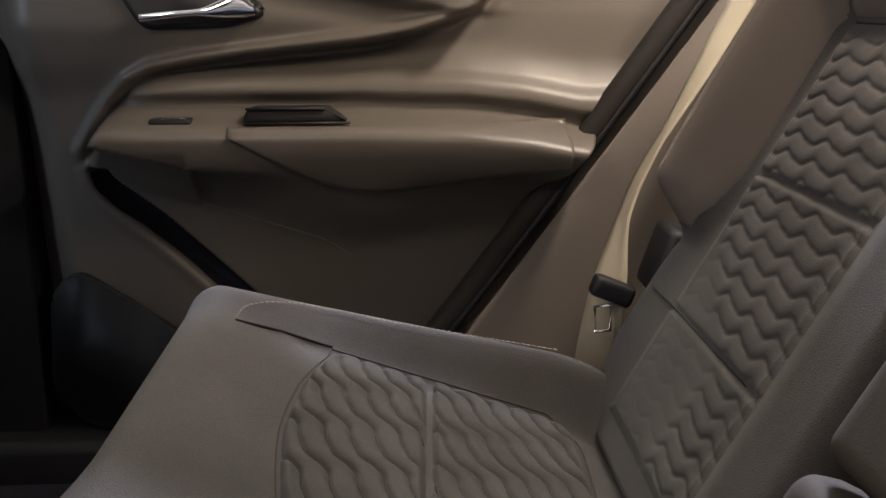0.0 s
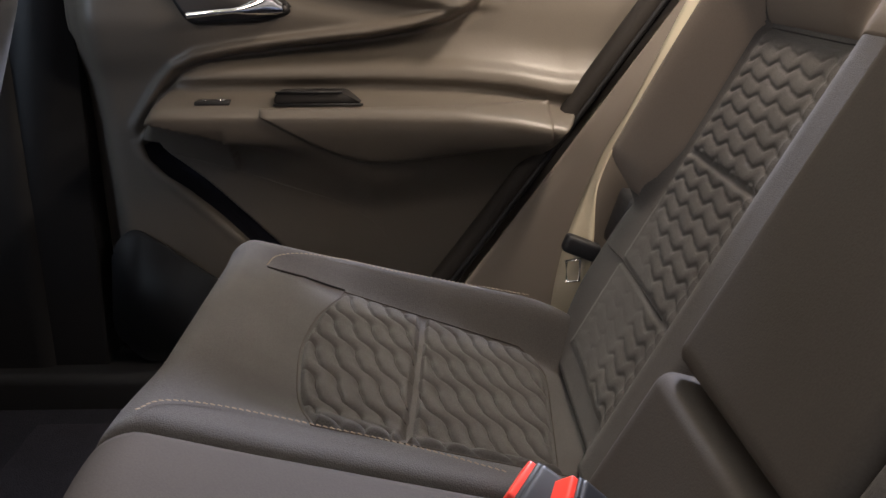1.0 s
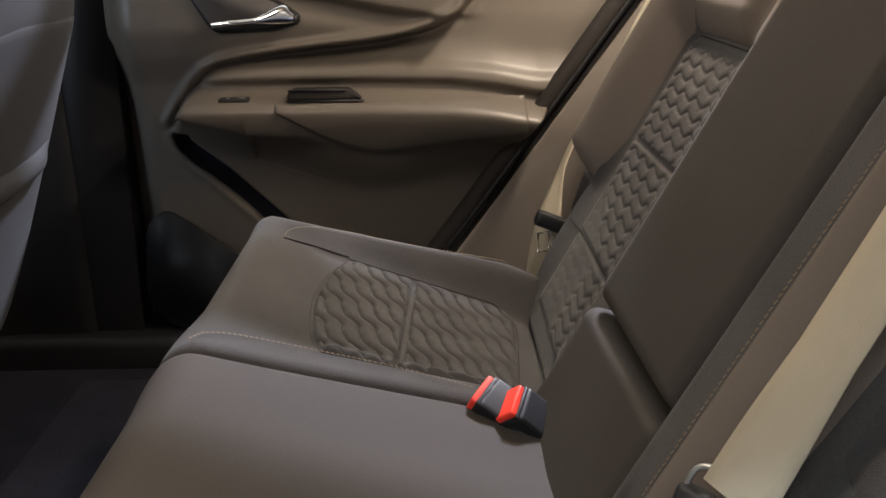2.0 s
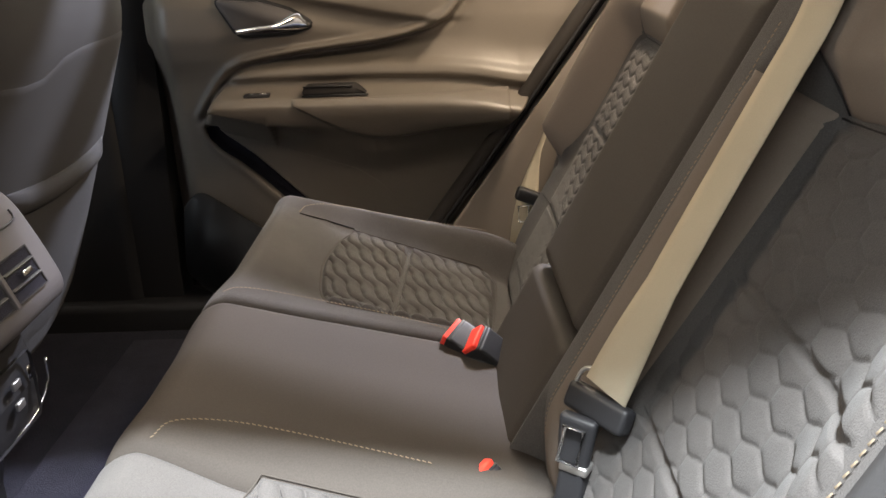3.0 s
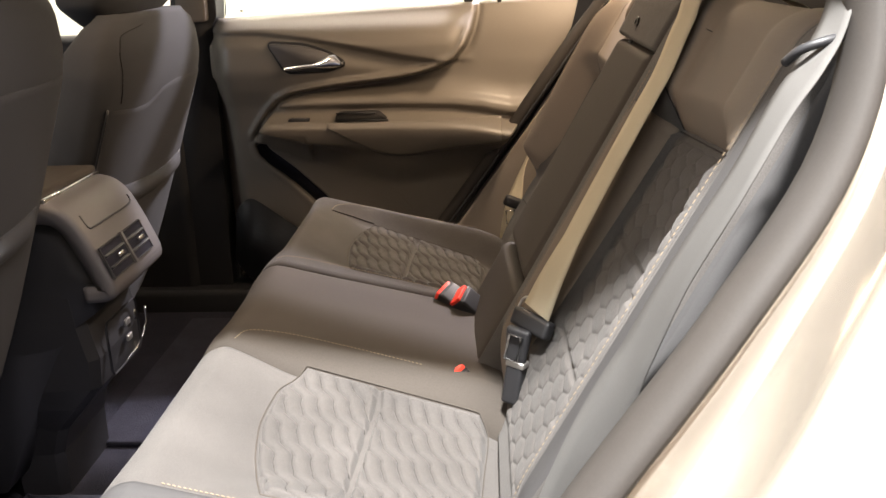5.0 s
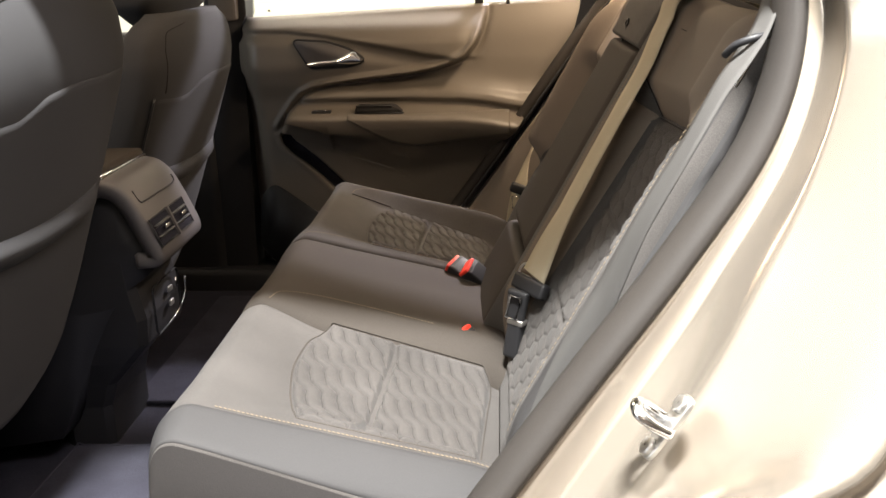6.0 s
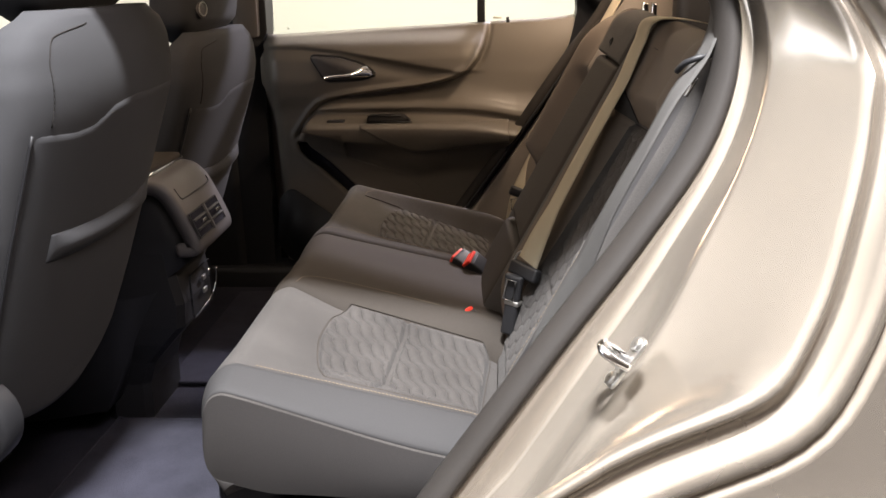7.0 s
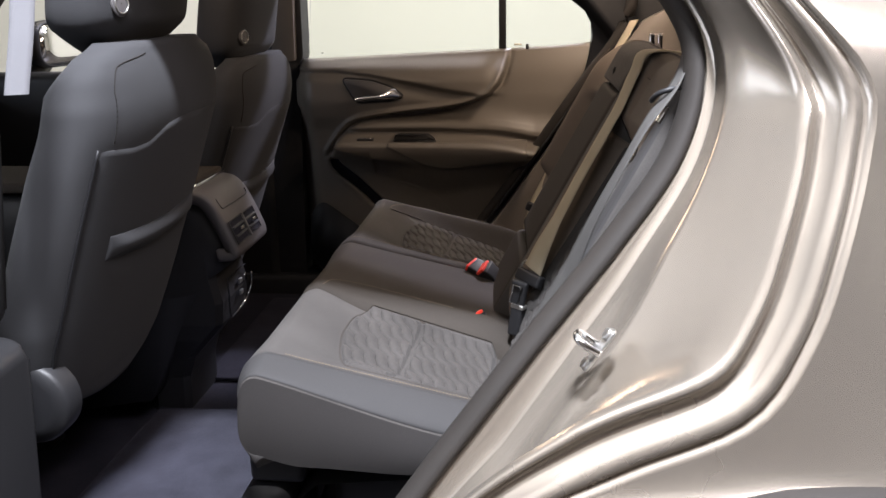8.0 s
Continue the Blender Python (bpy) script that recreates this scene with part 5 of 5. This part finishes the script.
part("side_seam", tube([fs_back(FS_Y - lerp([(0.74, 0.165), (0.78, 0.195), (0.85, 0.208), (1.0, 0.214), (1.13, 0.213)], z), z, 0.003) for z in [0.74 + 0.39 * k / 30 for k in range(31)]], 0.0020, 6), BLACK, seat)
seam_part([fs_back(FS_Y - 0.185, 1.135, 0.002), fs_back(FS_Y - 0.188, 1.18, 0.002), fs_back(FS_Y - 0.186, 1.20, 0.002)], parent=seat, normal=(1, 0, 0), m=FRONT_CLOTH, pitch=0.007)
part("yoke_seam", tube([fs_back(FS_Y - y, z, 0.0002) for y, z in [(soft([(0, 0.186), (0.5, 0.186), (0.75, 0.172), (1, 0.10)], k / 30), soft([(0, 1.135), (0.5, 1.20), (0.75, 1.232), (1, 1.246)], k / 30)) for k in range(31)]], 0.0008, 6), SEAM_AND_SHADE, seat)
# headrest on two posts
rows = []
for k in range(25):
    t = k / 24
    z = 1.248 + 0.19 * t
    w = 0.165 * (1 - 0.25 * (2 * t - 1) ** 4) * min(1, 0.80 + t * 1.2) * (1 - 0.5 * sm(0.85, 1, t))
    d = 0.056 * min(1, 0.45 + 2.5 * t) * (1 - 0.6 * sm(0.8, 1, t))
    xc = -0.478 + 0.03 * t
    rows.append([Vector((xc + math.copysign(abs(math.cos(a)) ** 0.6, math.cos(a)) * d, FS_Y + math.copysign(abs(math.sin(a)) ** 0.6, math.sin(a)) * w, z)) for a in [2 * math.pi * q / 40 for q in range(40)]])
bm = grid(rows, True)
bmesh.ops.holes_fill(bm, edges=[e for e in bm.edges if e.is_boundary], sides=60)
hr = part("headrest", bm, FRONT_CLOTH, seat, "dark cloth headrest")
part("emblem", disc((-0.4185, FS_Y - 0.118, 1.312), (1, -0.25, 0.05), 0.017, 0.003, 28, dome=0.001), CONSOLE, hr, "round embossed emblem")
part("emblem_ring", tube([Vector((-0.4142 + 0.25 * 0.0125 * math.cos(a), FS_Y - 0.119 + 0.0125 * math.cos(a), 1.312 + 0.0125 * math.sin(a))) for a in [2 * math.pi * q / 24 for q in range(24)]], 0.0012, 6, closed=True), GREY_SCREW, hr)
for sy in (-0.06, 0.06):
    part("post", tube([(-0.485, FS_Y + sy, 1.20), (-0.478, FS_Y + sy, 1.29)], 0.007, 10), CHROME, seat, "steel headrest post")
part("seat_base", block(-1.0, -0.66, FS_Y - 0.20, FS_Y + 0.20, 0.63, 0.73, 0.02), BLACK, seat, "black seat underside")
part("seat_cushion", block(-1.02, -0.58, FS_Y - 0.24, FS_Y + 0.24, 0.70, 0.84, 0.05, 4), FRONT_CLOTH, seat, "dark front cushion")
part("recliner_cover", grid([[Vector((-0.574 + 0.062 * math.cos(a) * f, FS_Y - 0.212 - h, 0.768 + 0.062 * math.sin(a) * f)) for a in [2 * math.pi * q / 28 for q in range(28)]] for f, h in ((1.0, -0.03), (1.0, 0.0), (0.92, 0.008), (0.6, 0.011), (0.02, 0.012))], True), BLACK, seat, "black recliner cover")
part("seat_rail", block(-1.0, -0.78, FS_Y - 0.20, FS_Y - 0.15, 0.49, 0.64, 0.006), BLACK, seat)
part("seat_rail", block(-1.0, -0.78, FS_Y + 0.15, FS_Y + 0.20, 0.49, 0.64, 0.006), BLACK, seat)
far_seat = copy_thing(seat, pose(-0.605, 0.30, 0.435))
for child in far_seat.children:
    if child.name.startswith("headrest"):
        child.matrix_basis = Matrix.Translation((0.0, 0.0, -0.008)) @ child.matrix_basis

# ---- seen through the front: far front door, mirror, front belt ----
part("front_door_panel", block(-1.55, -0.60, 0.77, 0.86, 0.50, 1.125, 0.03, 3), BLACK, car, "black far front door trim")
part("front_pillar", tube([(-1.55, 0.72, 1.10), (-1.30, 0.68, 1.35), (-0.95, 0.60, 1.56)], 0.035, 10), PILLAR_TRIM, car, "front pillar")
mir = thing("wing_mirror", (-1.3, 0.98, 1.2), "black wing mirror seen through the far front window", "mirror")
MO = [(sy * math.copysign(abs(math.cos(a)) ** 0.5, math.cos(a)), math.copysign(abs(math.sin(a)) ** 0.5, math.sin(a))) for sy in (1,) for a in [2 * math.pi * q / 32 for q in range(32)]]
part("housing", grid([[Vector((-1.30 + x, 1.02 + p * 0.172 * r, 1.197 + q * 0.068 * r)) for p, q in MO] for x, r in ((0.004, 0.92), (0.006, 1.0), (-0.02, 1.04), (-0.06, 0.95), (-0.10, 0.6), (-0.11, 0.05))], True), BLACK, mir, "black mirror housing")
part("mirror_glass", grid([[Vector((-1.298 + 0.002 * k, 1.02 + p * 0.160 * r, 1.197 + q * 0.060 * r)) for p, q in MO] for k, r in ((0, 1.0), (1, 1.0), (1.2, 0.5), (1.2, 0.02))], True), MIRROR, mir)
part("stalk", tube([(-1.33, 0.93, 1.14), (-1.34, 0.85, 1.10)], 0.025, 8), BLACK, mir)
fb = thing("front_seat_belt", (-0.42, -0.69, 1.2), "pale grey front seat belt hanging on the centre pillar", "seat belt")
part("webbing", ribbon(curve([(-0.395, -0.685, 1.52), (-0.424, -0.685, 1.32), (-0.4455, -0.688, 1.216)], 20), Vector((0.012, 0.005, 0)), 0.0016), PALE_WEB, fb, "pale grey webbing")

# bright latch in the load space
lt = thing("load_latch", (0.39, 0.39, 1.185), "small bright metal latch behind the backrest", "latch")
part("latch_body", block(0.378, 0.390, 0.375, 0.400, 1.185, 1.225, 0.003), CHROME, lt)
part("latch_body", block(0.396, 0.406, 0.375, 0.400, 1.185, 1.225, 0.003), CHROME, lt)
